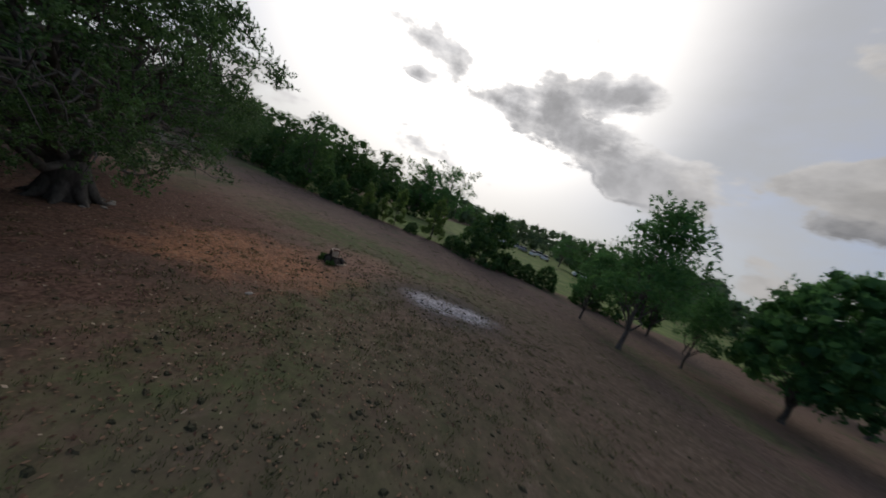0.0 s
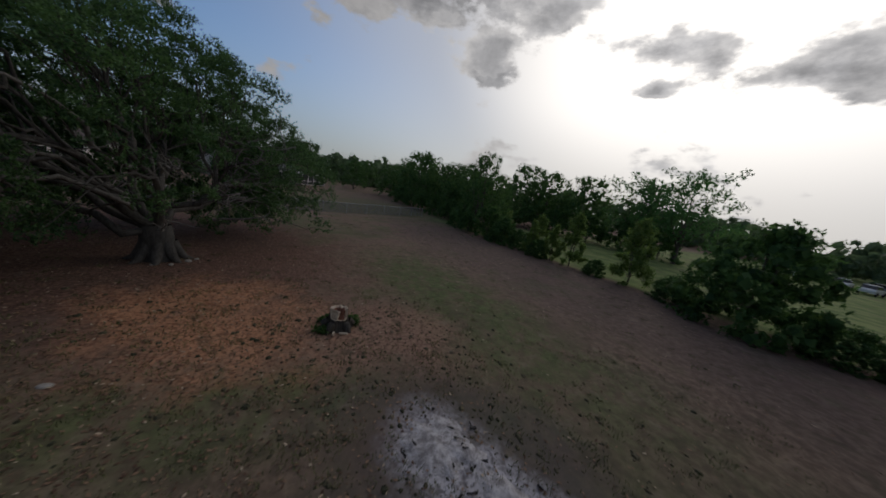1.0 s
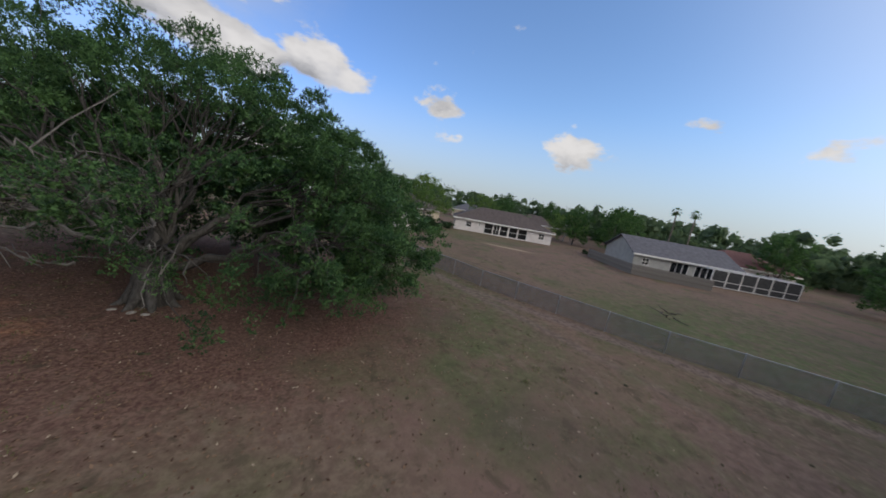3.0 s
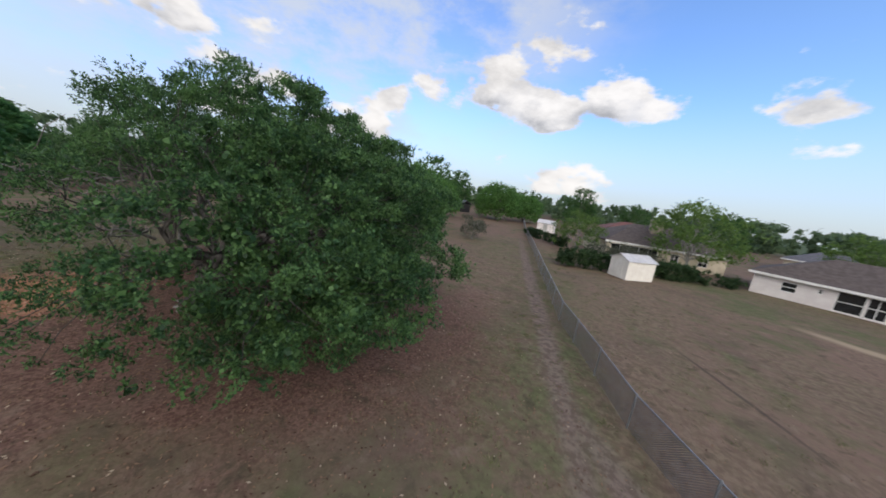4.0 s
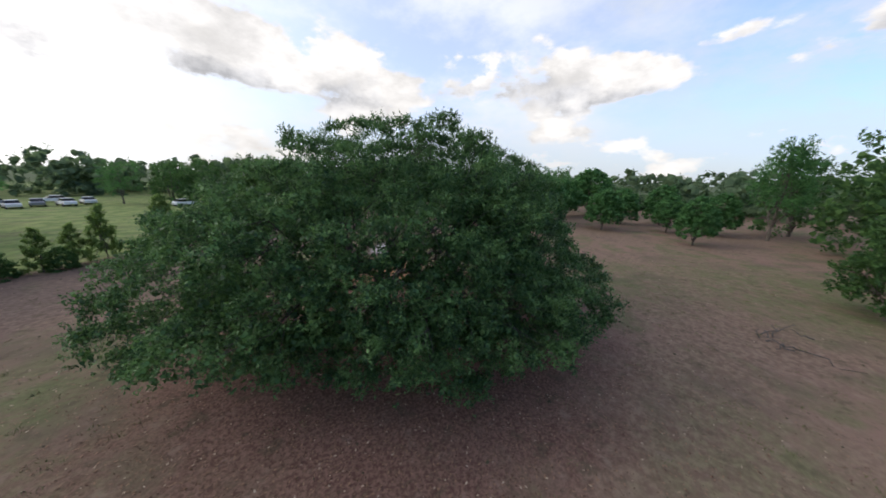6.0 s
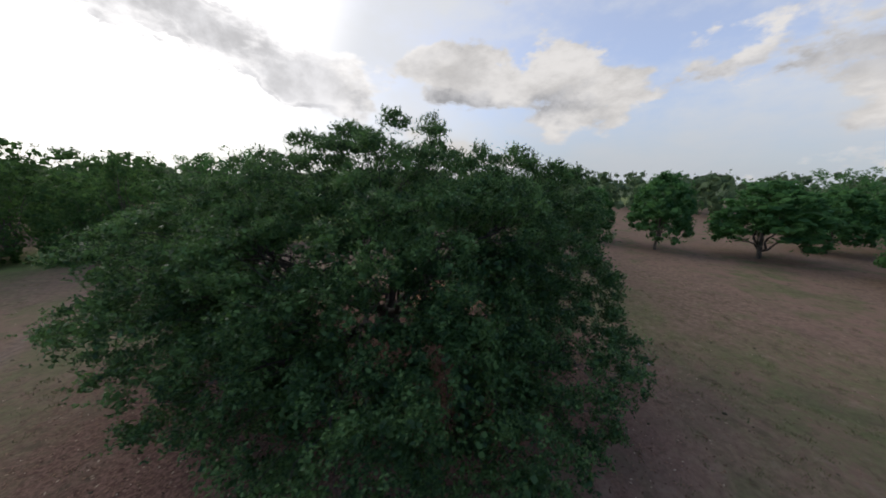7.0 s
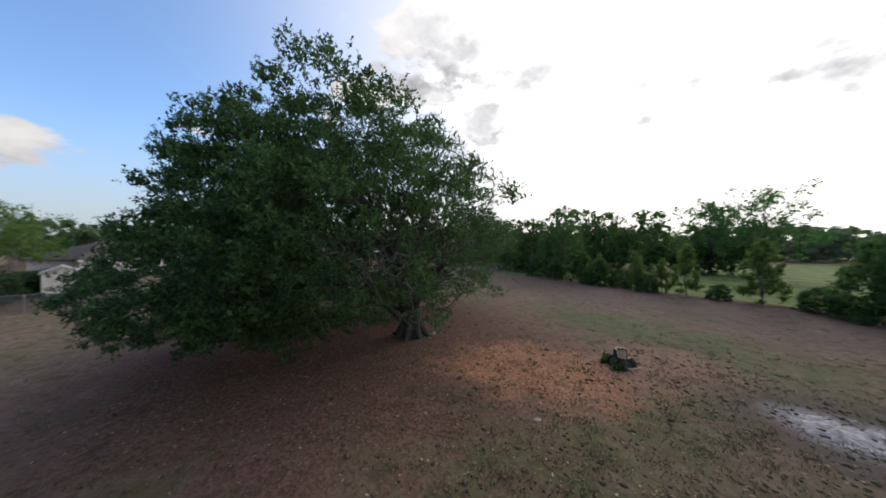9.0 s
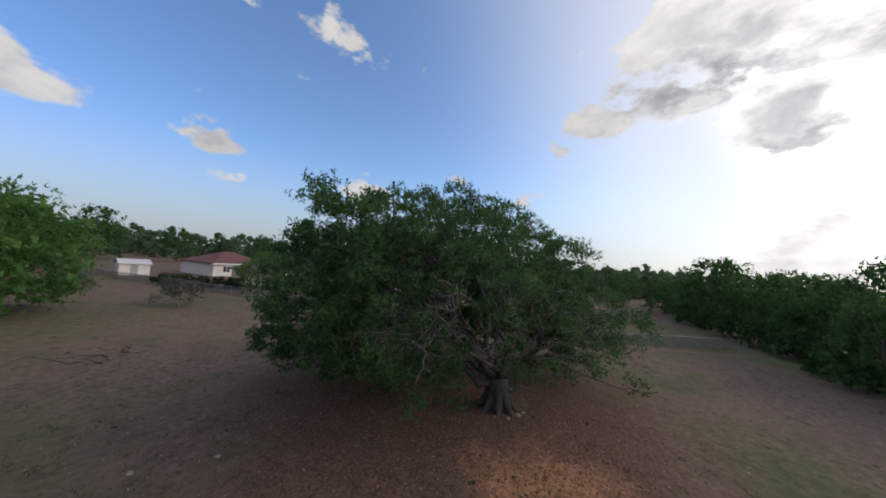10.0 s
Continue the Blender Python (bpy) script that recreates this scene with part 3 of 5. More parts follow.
    for a in np.linspace(0, 2 * np.pi, 8, endpoint=False) + 0.3:
        o = np.array([math.cos(a), math.sin(a), 0])
        lines.append((np.array([base + (0, 0, 0.75) + o * 0.40, base + (0, 0, 0.30) + o * 0.58, base + (0, 0, 0.06) + o * 0.80, base + (0, 0, -0.12) + o * 1.2]), np.array([0.20, 0.20, 0.13, 0.05])))
    v, f = tubes(lines, 12)
    child("trunk", fast_mesh("trunk", v, f, BARK, True), tree, "thick short grey trunk with flared roots")
    for lines in limbs_to(rng, fork, puffs[::8], 10, 0.29, 8, 0.016, 0.66):
        v, f = tubes(lines, 7)
        child("limb", fast_mesh("limb", v, f, BARK, True), tree)
    # dead grey boughs on the open side
    for k in range(14):
        lines = []
        a = radians(rng.uniform(5, 110))
        s0 = fork + np.array([math.cos(a), math.sin(a), 0]) * rng.uniform(1.5, 3.5) + (0, 0, rng.uniform(0.4, 4.5))
        e0 = s0 + np.array([math.cos(a), math.sin(a), rng.uniform(-0.1, 0.5)]) * rng.uniform(1.0, 2.4)
        main = bend(rng, s0, e0, 0.05, 0.2, 8)
        lines.append((main, np.linspace(0.06, 0.012, 8)))
        for _ in range(5):
            q = main[int(rng.integers(2, 7))]
            lines.append((bend(rng, q, q + rng.normal(0, 0.6, 3), 0, 0.2, 4), np.linspace(0.022, 0.006, 4)))
        v, f = tubes(lines, 5)
        child("dead_branch", fast_mesh("dead_branch", v, f, DEAD, True), tree, "bare grey dead branch")
    # pale crooked boughs that fork outside the leaves of the east face
    for k in range(4):
        a = radians(-24 + 8.0 * k + rng.uniform(-2, 2))
        way = np.array([math.cos(a), math.sin(a), 0])
        up = rng.uniform(2.8, 5.0)
        main = bend(rng, fork + way * 1.0 + (0, 0, rng.uniform(0.8, 2.4)), fork + way * rng.uniform(6.8, 8.0) + (0, 0, up), -0.05, 0.11, 10)
        lines = [(main, np.linspace(0.085, 0.032, 10))]
        for _ in range(4):
            i = int(rng.integers(5, 10))
            q = main[i]
            arm = bend(rng, q, q + way * rng.uniform(0.4, 1.1) + rng.normal(0, 0.6, 3) - (0, 0, 0.3), -0.05, 0.3, 7)
            lines.append((arm, np.linspace(0.05, 0.014, 7)))
            for _ in range(3):
                j = arm[int(rng.integers(2, 7))]
                lines.append((bend(rng, j, j + way * 0.2 + rng.normal(0, 0.42, 3), 0, 0.25, 4), np.linspace(0.022, 0.007, 4)))
        v, f = tubes(lines, 6)
        child("bough", fast_mesh("bough", v, f, WORN, True), tree, "pale grey crooked bough")
    return tree

oak()


# ---------------------------------------------------------------- other trees
def tree_kind(name, label, seed, height, spread, foot, leaf, mat, n_puffs=90, per=110, top=0.0, bark=TRUNK, trunk_r=0.16, ragged=0.18, puff=None, low=-0.95, cat="tree", group="", core=18, skirt=0.6, share=0.15, forks=45):
    """A tree with its crown from foot to height metres, spread metres in radius. top above nought makes it pointed."""
    rng = np.random.default_rng(seed)
    tree = thing(name, label, cat, group)
    d = rng.normal(0, 1, (n_puffs * 6, 3))
    d /= np.linalg.norm(d, axis=1, keepdims=True)
    d[:, 2] = np.where(d[:, 2] < low, -d[:, 2], d[:, 2])
    wide = np.hypot(d[:, 0], d[:, 1])
    full = np.where(d[:, 2] < 0, (wide + skirt * (1 - wide)) / (wide + 1e-6), 1.0)
    d[:, 0] *= full
    d[:, 1] *= full
    half = (height - foot) / 2
    lump = np.array([noise.noise(Vector(q * 1.9) + Vector((seed, 0, 0))) for q in d])
    r = (1 + ragged * 2 * lump) * np.where(rng.random(len(d)) < 0.75, rng.uniform(0.82, 1.0, len(d)), rng.uniform(0.3, 0.85, len(d)))
    p = d * r[:, None]
    narrow = 1 - top * np.clip(p[:, 2] * 0.5 + 0.5, 0, 1)
    p = np.stack([p[:, 0] * spread * narrow, p[:, 1] * spread * narrow, foot + half + p[:, 2] * half * 0.94], 1)
    size = puff or spread * 0.26
    got = []
    for q in p:
        if len(got) >= n_puffs:
            break
        if not got or (((np.array(got) - q) ** 2).sum(1) > (size * 0.55) ** 2).all():
            got.append(q)
    got = np.array(got)
    sizes = size * rng.uniform(0.75, 1.3, len(got))
    v, f = leaves(rng, got, sizes, np.full(len(got), int(per * 1.15)), leaf * 0.9, 0.85, 6, leaf * 1.6)
    if core:
        v, f = both((v, f), inner(rng, got, sizes, core, 0.85, share))
    child("crown", fast_mesh("crown", v, f, mat), tree)
    fork = np.array([0, 0, max(foot * 0.9, 0.5)])
    lines = [(bend(rng, (0, 0, -0.25), fork, 0, 0.05, 5), np.array([trunk_r * 1.7, trunk_r * 1.2, trunk_r, trunk_r * 0.95, trunk_r * 0.9])),
             (bend(rng, fork, (0, 0, height * 0.8), 0, 0.06, 7), np.linspace(trunk_r * 0.85, 0.03, 7))]
    for limb in limbs_to(rng, fork, got[:: max(1, len(got) // forks)], 5, trunk_r * 0.8, 6, 0.015, 0.6):
        lines += limb
    v, f = tubes(lines, 6)
    child("trunk", fast_mesh("trunk", v, f, bark, True), tree)
    return tree


def first(kind, x, y, scale=1.0, turn=0.0, tall=1.0):
    kind.matrix_basis = Matrix.Translation((x, y, lie(x, y) - 0.03)) @ Matrix.Rotation(radians(turn), 4, "Z") @ Matrix.Diagonal((scale, scale, scale * tall, 1))


def plant_all(kind, rows):
    """Places a kind: the first row is the tree itself, the others are copies."""
    for row in rows[1:]:
        ob = copy_thing(kind, Matrix.Translation((row[0], row[1], lie(row[0], row[1]) - 0.03)) @ Matrix.Rotation(radians(row[3]), 4, "Z") @ Matrix.Diagonal((row[2], row[2], row[2] * row[4], 1)))
    first(kind, *rows[0])


# the row of round trees along the field's east side: x, y, size, turn, tallness
row_tree = tree_kind("field_tree", "round dark green field tree on a short bare trunk", 3, 9.4, 3.9, 1.0, 0.155, GREEN, 190, 32, 0.40, trunk_r=0.17, ragged=0.05, puff=0.85, low=-0.9, skirt=0.5, core=16, share=0.30, group="row of field trees")
plant_all(row_tree, [(28.3, 18.3, 0.95, 0, 1.0), (33.8, 13.9, 0.92, 70, 0.88), (36.5, 6.1, 1.02, 140, 1.02), (43.8, -1.0, 1.45, 200, 0.66), (64.0, -8.0, 1.5, 250, 0.75), (43.0, -11.7, 0.85, 300, 0.85), (36.7, -22.5, 0.66, 30, 1.05),
                     (46.6, -20.8, 0.68, 110, 0.95), (52.0, -14.5, 0.8, 160, 0.9), (56.0, -3.0, 1.1, 330, 0.8), (48.3, -27.5, 0.75, 60, 0.95), (57.0, -21.0, 0.9, 15, 0.9)])
light_tree = tree_kind("young_field_tree", "tall light green tree with open airy crown", 8, 10.4, 3.5, 1.5, 0.14, GREEN, 100, 90, 0.40, ragged=0.22, low=-0.7, skirt=0.2, core=5, group="row of field trees")
plant_all(light_tree, [(20.0, 17.2, 0.92, 0, 1.0), (17.4, 20.9, 0.54, 80, 1.0), (24.0, 20.2, 0.5, 160, 1.05), (48.0, -33.0, 1.15, 40, 1.15), (23.0, 27.5, 0.7, 130, 1.0), (36.0, 26.0, 0.85, 220, 1.0)])
dense_tree = tree_kind("dense_tree", "small dense dark green tree with crown near the ground", 15, 7.2, 2.8, 0.2, 0.15, DARK, 95, 95, 0.30, ragged=0.12)
first(dense_tree, 15.4, -28.0, 0.94, 0, 0.98)
round_tree = tree_kind("round_tree", "wide round bright green tree with low crown", 21, 10.2, 6.5, 0.5, 0.14, BRIGHT, 190, 110, 0.15, trunk_r=0.26, ragged=0.12)
plant_all(round_tree, [(11.2, -37.6, 0.98, 0, 1.0), (17.5, -62.0, 0.85, 120, 1.05), (6.7, -81.2, 1.1, 250, 0.95), (0.5, -92.0, 0.9, 40, 0.95)])
PLUM = foliage("shrub_leaves", (0.040, 0.046, 0.036), (0.080, 0.088, 0.062), (0.130, 0.138, 0.100), 0.4)
shrub = tree_kind("flowering_shrub", "grey-green shrub with many bare stems on a short trunk", 27, 3.9, 2.7, 0.8, 0.085, PLUM, 80, 66, 0.0, BARE, 0.09, 0.28, cat="shrub", core=6)
plant_all(shrub, [(-1.0, -35.8, 0.72, 0, 1.05), (2.6, -50.3, 0.5, 90, 1.0), (22.8, -76.9, 0.55, 200, 1.3), (8.5, -60.0, 0.5, 60, 0.9), (-18.3, -36.6, 0.8, 30, 0.92), (-21.2, -38.2, 0.85, 120, 0.92), (-24.0, -39.6, 0.75, 220, 0.88)])
big_tree = tree_kind("woodland_tree", "tall full dark green tree at the field edge", 33, 11.6, 4.9, 0.1, 0.19, DARK, 150, 28, 0.22, puff=1.25, forks=20, core=12, share=0.20, ragged=0.16, trunk_r=0.24, group="trees at the field edge")
south_trees = [(33.0, -46.0, 1.45, 0, 1.0), (37.5, -39.0, 1.3, 60, 1.0), (28.0, -54.5, 1.4, 130, 1.0), (22.5, -67.0, 1.3, 210, 1.0), (30.0, -108.0, 1.3, 310, 1.0), (44.0, -50.0, 1.25, 250, 1.0), (24.6, -86.5, 0.95, 190, 1.0), (37.5, -85.0, 1.0, 30, 1.0), (-16.0, -122.0, 1.3, 90, 1.0)]
north_trees = [(-24.0, 25.6, 0.74, 100, 0.95), (-33.0, 24.8, 0.8, 240, 0.98), (-43.0, 22.9, 0.85, 290, 0.95), (-54.0, 21.6, 1.02, 340, 1.0), (-67.0, 17.5, 0.85, 75, 0.9), (-27.0, 46.0, 1.0, 150, 0.95), (-39.0, 41.0, 1.05, 300, 1.0), (-33.0, 42.0, 1.0, 15, 0.95), (16.0, 71.0, 0.8, 40, 1.0), (21.0, 68.0, 0.85, 200, 1.0), (26.5, 64.0, 0.8, 90, 1.0), (35.0, 33.0, 0.8, 145, 0.95)]
plant_all(big_tree, south_trees + north_trees)
ragged_tree = tree_kind("woodland_tree", "ragged dark green tree with feathery pointed top", 36, 11.8, 4.3, 0.1, 0.17, DARK, 150, 28, 0.48, puff=0.95, forks=20, core=12, share=0.20, ragged=0.34, trunk_r=0.22, group="trees at the field edge")
plant_all(ragged_tree, [(-19.2, 21.9, 0.70, 20, 1.24), (-22.2, 22.6, 0.6, 130, 0.95), (-28.6, 24.2, 0.76, 170, 1.02), (-37.6, 24.0, 0.84, 10, 1.0), (-48.5, 22.0, 0.98, 75, 1.04), (-60.0, 20.0, 0.9, 200, 1.0), 
                        (-20.0, 50.5, 1.05, 220, 0.95), (56.0, -38.0, 1.1, 20, 1.0), (40.5, -44.5, 1.25, 110, 1.0), (-30.6, 21.4, 0.5, 280, 0.9)])
open_tree = tree_kind("open_tree", "tall tree with thin open crown and bare twigs showing", 41, 13.8, 5.2, 2.6, 0.20, GREEN, 85, 70, 0.1, ragged=0.4, trunk_r=0.22, puff=1.15, core=4, skirt=0.0, group="trees beyond the meadow")
plant_all(open_tree, [(-11.7, 47.8, 0.94, 0, 1.0), (-17.5, 47.0, 0.88, 100, 0.95), (9.7, 77.6, 0.7, 200, 0.95), (24.0, 92.0, 0.75, 40, 0.9), (70.0, 0.0, 0.9, 40, 0.9)])
sapling = tree_kind("sapling", "slim pointed light green sapling by the meadow", 47, 4.5, 1.25, -0.1, 0.085, PALE, 62, 105, 0.6, trunk_r=0.05, forks=16, core=20, share=0.22, group="saplings along the meadow")
plant_all(sapling, [(-4.9, 24.4, 0.98, 0, 1.06), (-0.4, 26.0, 1.2, 120, 0.95), (-6.7, 23.8, 0.75, 50, 1.0), (-11.0, 25.4, 0.95, 200, 0.9), (-8.5, 22.8, 0.72, 260, 1.05), (8.6, 27.4, 0.6, 15, 0.8), (-13.6, 22.9, 0.8, 90, 1.0)])
bush = tree_kind("field_bush", "rounded dark green bush along the meadow edge", 53, 4.2, 2.3, -0.35, 0.14, DARK, 85, 21, 0.20, trunk_r=0.05, skirt=0.95, ragged=0.12, core=11, share=0.34, forks=12, group="bushes along the meadow")
plant_all(bush, [(-15.2, 21.4, 0.75, 330, 1.2), (-18.4, 20.4, 0.6, 100, 1.0), (21.5, 29.0, 1.0, 190, 1.0), (-23.5, 20.9, 0.6, 250, 1.1), (-27.6, 20.9, 0.7, 75, 1.1), (-33.8, 20.4, 0.7, 310, 1.1), (-39.4, 19.4, 0.75, 10, 1.1), (-45.0, 18.6, 0.75, 140, 1.1), (-51.0, 17.8, 0.8, 210, 1.1), (-32.0, 37.5, 1.1, 40, 0.9), (-28.0, 40.5, 1.1, 130, 0.95), (-23.0, 43.6, 1.2, 230, 0.9), (-18.5, 46.0, 1.1, 310, 0.95), (-14.0, 48.0, 1.2, 20, 0.9), (-21.5, -41.6, 0.42, 80, 0.9), (-24.6, -42.3, 0.38, 180, 0.9), (-27.8, -43.0, 0.42, 280, 0.95)])
full_bush = tree_kind("field_bush", "full rounded dark green bush with leaves to the ground", 58, 4.2, 2.3, -0.5, 0.085, DARK, 135, 56, 0.20, trunk_r=0.05, low=-1.0, skirt=1.0, ragged=0.14, forks=14, core=18, share=0.26, group="bushes along the meadow")
plant_all(full_bush, [(6.2, 26.6, 1.34, 0, 1.04), (9.6, 27.4, 0.55, 60, 0.8), (13.2, 28.4, 0.55, 120, 1.1), (11.2, 28.2, 0.45, 170, 1.0), (-10.6, 22.9, 0.48, 220, 1.0), (-12.6, 22.0, 0.65, 20, 1.1), (17.5, 28.8, 0.7, 280, 1.1), (2.4, 26.4, 0.5, 140, 0.8), (-2.6, 24.9, 0.36, 40, 0.9), (-7.6, 23.0, 0.42, 100, 1.0)])


# ---------------------------------------------------------------- woods and hills far off
def far_woods(name, label, seed, rows, leaf, mat, per=26):
    """Crowns of woods far off, as one piece. rows: yaw from, yaw to, distance, height, number."""
    rng = np.random.default_rng(seed)
    c, r = [], []
    for a, b, dist, high, num in rows:
        yaw = np.radians(rng.uniform(a, b, num))
        d = dist * rng.uniform(0.88, 1.2, num)
        h = high * rng.uniform(0.62, 1.1, num)
        for y, q, t in zip(yaw, d, h):
            for _ in range(8):
                u = rng.uniform(0.05, 0.86)
                wide_at = t * (0.30 - 0.22 * max(0.0, u - 0.45))
                c.append((-math.sin(y) * q + rng.normal(0, 0.6) * wide_at, math.cos(y) * q + rng.normal(0, 0.6) * wide_at, u * t))
                r.append(t * rng.uniform(0.17, 0.25))
    c, r = np.array(c), np.array(r)
    v, f = both(leaves(rng, c, r * 0.9, np.full(len(c), per), leaf, 0.9, 3, leaf * 0.5), inner(rng, c, r, 7, 0.9, 0.44))
    tagged(new(name, fast_mesh(name, v, f, mat)), label, "woods", kind="stuff")


# distance haze is mixed into these leaf colours: paler and greyer than near trees
FAR_HAZED = foliage("far_leaves_hazed", (0.066, 0.108, 0.066), (0.104, 0.160, 0.092), (0.138, 0.200, 0.108), 0.5)
far_woods("far_woods", "band of far green woods round the fields", 61, [(-150, -20, 100, 11.5, 190), (-20, 35, 118, 10.5, 170), (35, 75, 85, 10.5, 80), (76, 128, 128, 13.0, 160), (122, 178, 165, 13.0, 150), (-180, -150, 165, 14.0, 70)], 0.33, FAR_HAZED, 11)
far_woods("farther_woods", "line of woods on the horizon, haze put into its pale green", 67, [(-180, 180, 290, 17.0, 330)], 0.85, FAR_HAZED, 9)


# ---------------------------------------------------------------- materials of made things
WHITE_WALL = plain("white_stucco", (0.66, 0.61, 0.60), (0.76, 0.72, 0.70), 1.2, 0.85, 0.2, 30)
GREY_WALL = plain("grey_siding", (0.34, 0.34, 0.33), (0.42, 0.42, 0.40), 1.2, 0.8, 0.2, 30)
TAN_WALL = plain("tan_stucco", (0.52, 0.45, 0.34), (0.62, 0.55, 0.43), 1.2, 0.85, 0.2, 30)
BROWN_ROOF = plain("brown_shingles", (0.072, 0.056, 0.052), (0.120, 0.098, 0.090), 2.0, 0.9, 0.5, 14)
GREY_ROOF = plain("grey_shingles", (0.085, 0.085, 0.100), (0.140, 0.138, 0.155), 2.0, 0.9, 0.5, 14)
RED_ROOF = plain("red_roof", (0.125, 0.055, 0.048), (0.175, 0.082, 0.072), 2.0, 0.8, 0.4, 14)
TRIM = plain("white_trim", (0.72, 0.71, 0.69), (0.80, 0.79, 0.77), 2.0, 0.6)
SCREEN = plain("dark_screen", (0.030, 0.032, 0.036), (0.055, 0.056, 0.060), 3.0, 0.5)
BOARD = plain("weathered_boards", (0.160, 0.145, 0.130), (0.260, 0.240, 0.215), 2.5, 0.9, 0.4, 25)
WIRE = plain("grey_fence_wire", (0.140, 0.143, 0.155), (0.210, 0.215, 0.232), 3.0, 0.7)
GALV = plain("galvanised_steel", (0.26, 0.275, 0.30), (0.36, 0.375, 0.41), 3.0, 0.45, metal=0.7)
SHED_WALL = plain("shed_panel", (0.70, 0.66, 0.60), (0.80, 0.77, 0.71), 1.5, 0.6, 0.1, 20)
SHED_ROOF = plain("shed_roof", (0.46, 0.45, 0.46), (0.58, 0.57, 0.58), 1.5, 0.55)
BRICK = plain("chimney_stone", (0.30, 0.24, 0.19), (0.44, 0.37, 0.30), 5.0, 0.9, 0.5, 12)
ASH = plain("ash", (0.17, 0.155, 0.155), (0.47, 0.445, 0.45), 4.5, 0.95, 0.8, 20)
CHAR = plain("charred_wood", (0.014, 0.013, 0.012), (0.050, 0.045, 0.042), 5.0, 0.9, 0.5, 30)
CUT_WOOD = plain("cut_wood", (0.36, 0.28, 0.20), (0.56, 0.47, 0.36), 3.0, 0.85, 0.4, 24)
ROT_WOOD = plain("rotten_wood", (0.110, 0.045, 0.030), (0.230, 0.110, 0.075), 5.0, 0.9, 0.6, 22)
STUMP_BARK = bark_material("stump_bark", (0.022, 0.020, 0.017), (0.085, 0.074, 0.062))
STONE = plain("pale_stone", (0.22, 0.20, 0.18), (0.36, 0.335, 0.30), 6.0, 0.9, 0.4, 30)
PAINT_W = plain("white_car_paint", (0.62, 0.62, 0.62), (0.70, 0.70, 0.70), 1.0, 0.3, spec=0.5)
PAINT_G = plain("grey_car_paint", (0.16, 0.17, 0.19), (0.22, 0.23, 0.25), 1.0, 0.3, spec=0.5)
GLASS_DARK = plain("dark_glass", (0.012, 0.014, 0.016), (0.020, 0.022, 0.026), 2.0, 0.08, spec=0.6)
RUBBER = plain("tyre_rubber", (0.012, 0.012, 0.012), (0.022, 0.022, 0.022), 8.0, 0.9)


# ---------------------------------------------------------------- fence
FENCE = [(4.5, -118.0), (-5.0, -61.0), (-10.0, -35.5), (-12.2, -23.5), (-14.4, -12.0), (-16.8, -4.0), (-21.5, 6.0), (-26.5, 13.2), (-29.5, 17.2)]


def along(line, step):
    """Places every step metres along a line of corners."""
    out = []
    for (x0, y0), (x1, y1) in zip(line, line[1:]):
        far = math.hypot(x1 - x0, y1 - y0)
        n = max(1, round(far / step))
        out += [(x0 + (x1 - x0) * k / n, y0 + (y1 - y0) * k / n) for k in range(n)]
    return out + [line[-1]]


def chain_fence(line, high=1.2):
    fence = thing("chain_link_fence", "grey galvanised chain link fence with thin posts", "fence")
    posts = along(line, 3.0)
    v, f = tubes([(np.array([(0, 0, -0.2), (0, 0, high * 0.5), (0, 0, high + 0.03), (0, 0, high + 0.07)]), np.array([0.030, 0.030, 0.030, 0.004]))], 8)
    me = fast_mesh("post", v, f, GALV, True)
    for x, y in posts:
        p = child("post", me, fence)
        p.location = (x, y, lie(x, y))
    rail = [(np.array([(x, y, lie(x, y) + high) for x, y in posts]), np.full(len(posts), 0.022))]
    v, f = tubes(rail, 6)
    child("top_rail", fast_mesh("top_rail", v, f, GALV, True), fence, "thin bright steel top rail")
    # the woven wires, slanting both ways, each a thin flat strip
    fine = along(line, 0.075)
    z = np.array([lie(x, y) for x, y in fine])
    pts = np.array(fine)
    lean = round(high / 0.075)
    a = np.arange(0, len(pts) - lean)
    verts, half = [], 0.0105
    for s in (0, 1):
        lo, hi = (a, a + lean) if s == 0 else (a + lean, a)
        p0 = np.column_stack([pts[lo], z[lo] + 0.03])
        p1 = np.column_stack([pts[hi], z[hi] + high])
        off = np.array([0, 0, half])
        verts.append(np.stack([p0 - off, p1 - off, p1 + off, p0 + off], 1).reshape(-1, 3))
    v = np.concatenate(verts)
    child("wire_mesh", fast_mesh("wire_mesh", v, np.arange(len(v)).reshape(-1, 4), WIRE), fence, "woven steel wire")
    return fence


chain_fence(FENCE)


# ---------------------------------------------------------------- houses
def wall_with_openings(bm, length, high, thick, openings, y=0.0):
    """A wall along x with openings (x0, x1, z0, z1) cut right through it."""
    edges = sorted({0.0, length, *(o[0] for o in openings), *(o[1] for o in openings)})
    for x0, x1 in zip(edges, edges[1:]):
        cut = [o for o in openings if o[0] <= x0 + 1e-6 and o[1] >= x1 - 1e-6]
        z = 0.0
        for o in sorted(cut, key=lambda q: q[2]):
            if o[2] > z + 1e-6:
                box(bm, x0, y, z, x1, y + thick, o[2])
            z = o[3]
        if z < high - 1e-6:
            box(bm, x0, y, z, x1, y + thick, high)


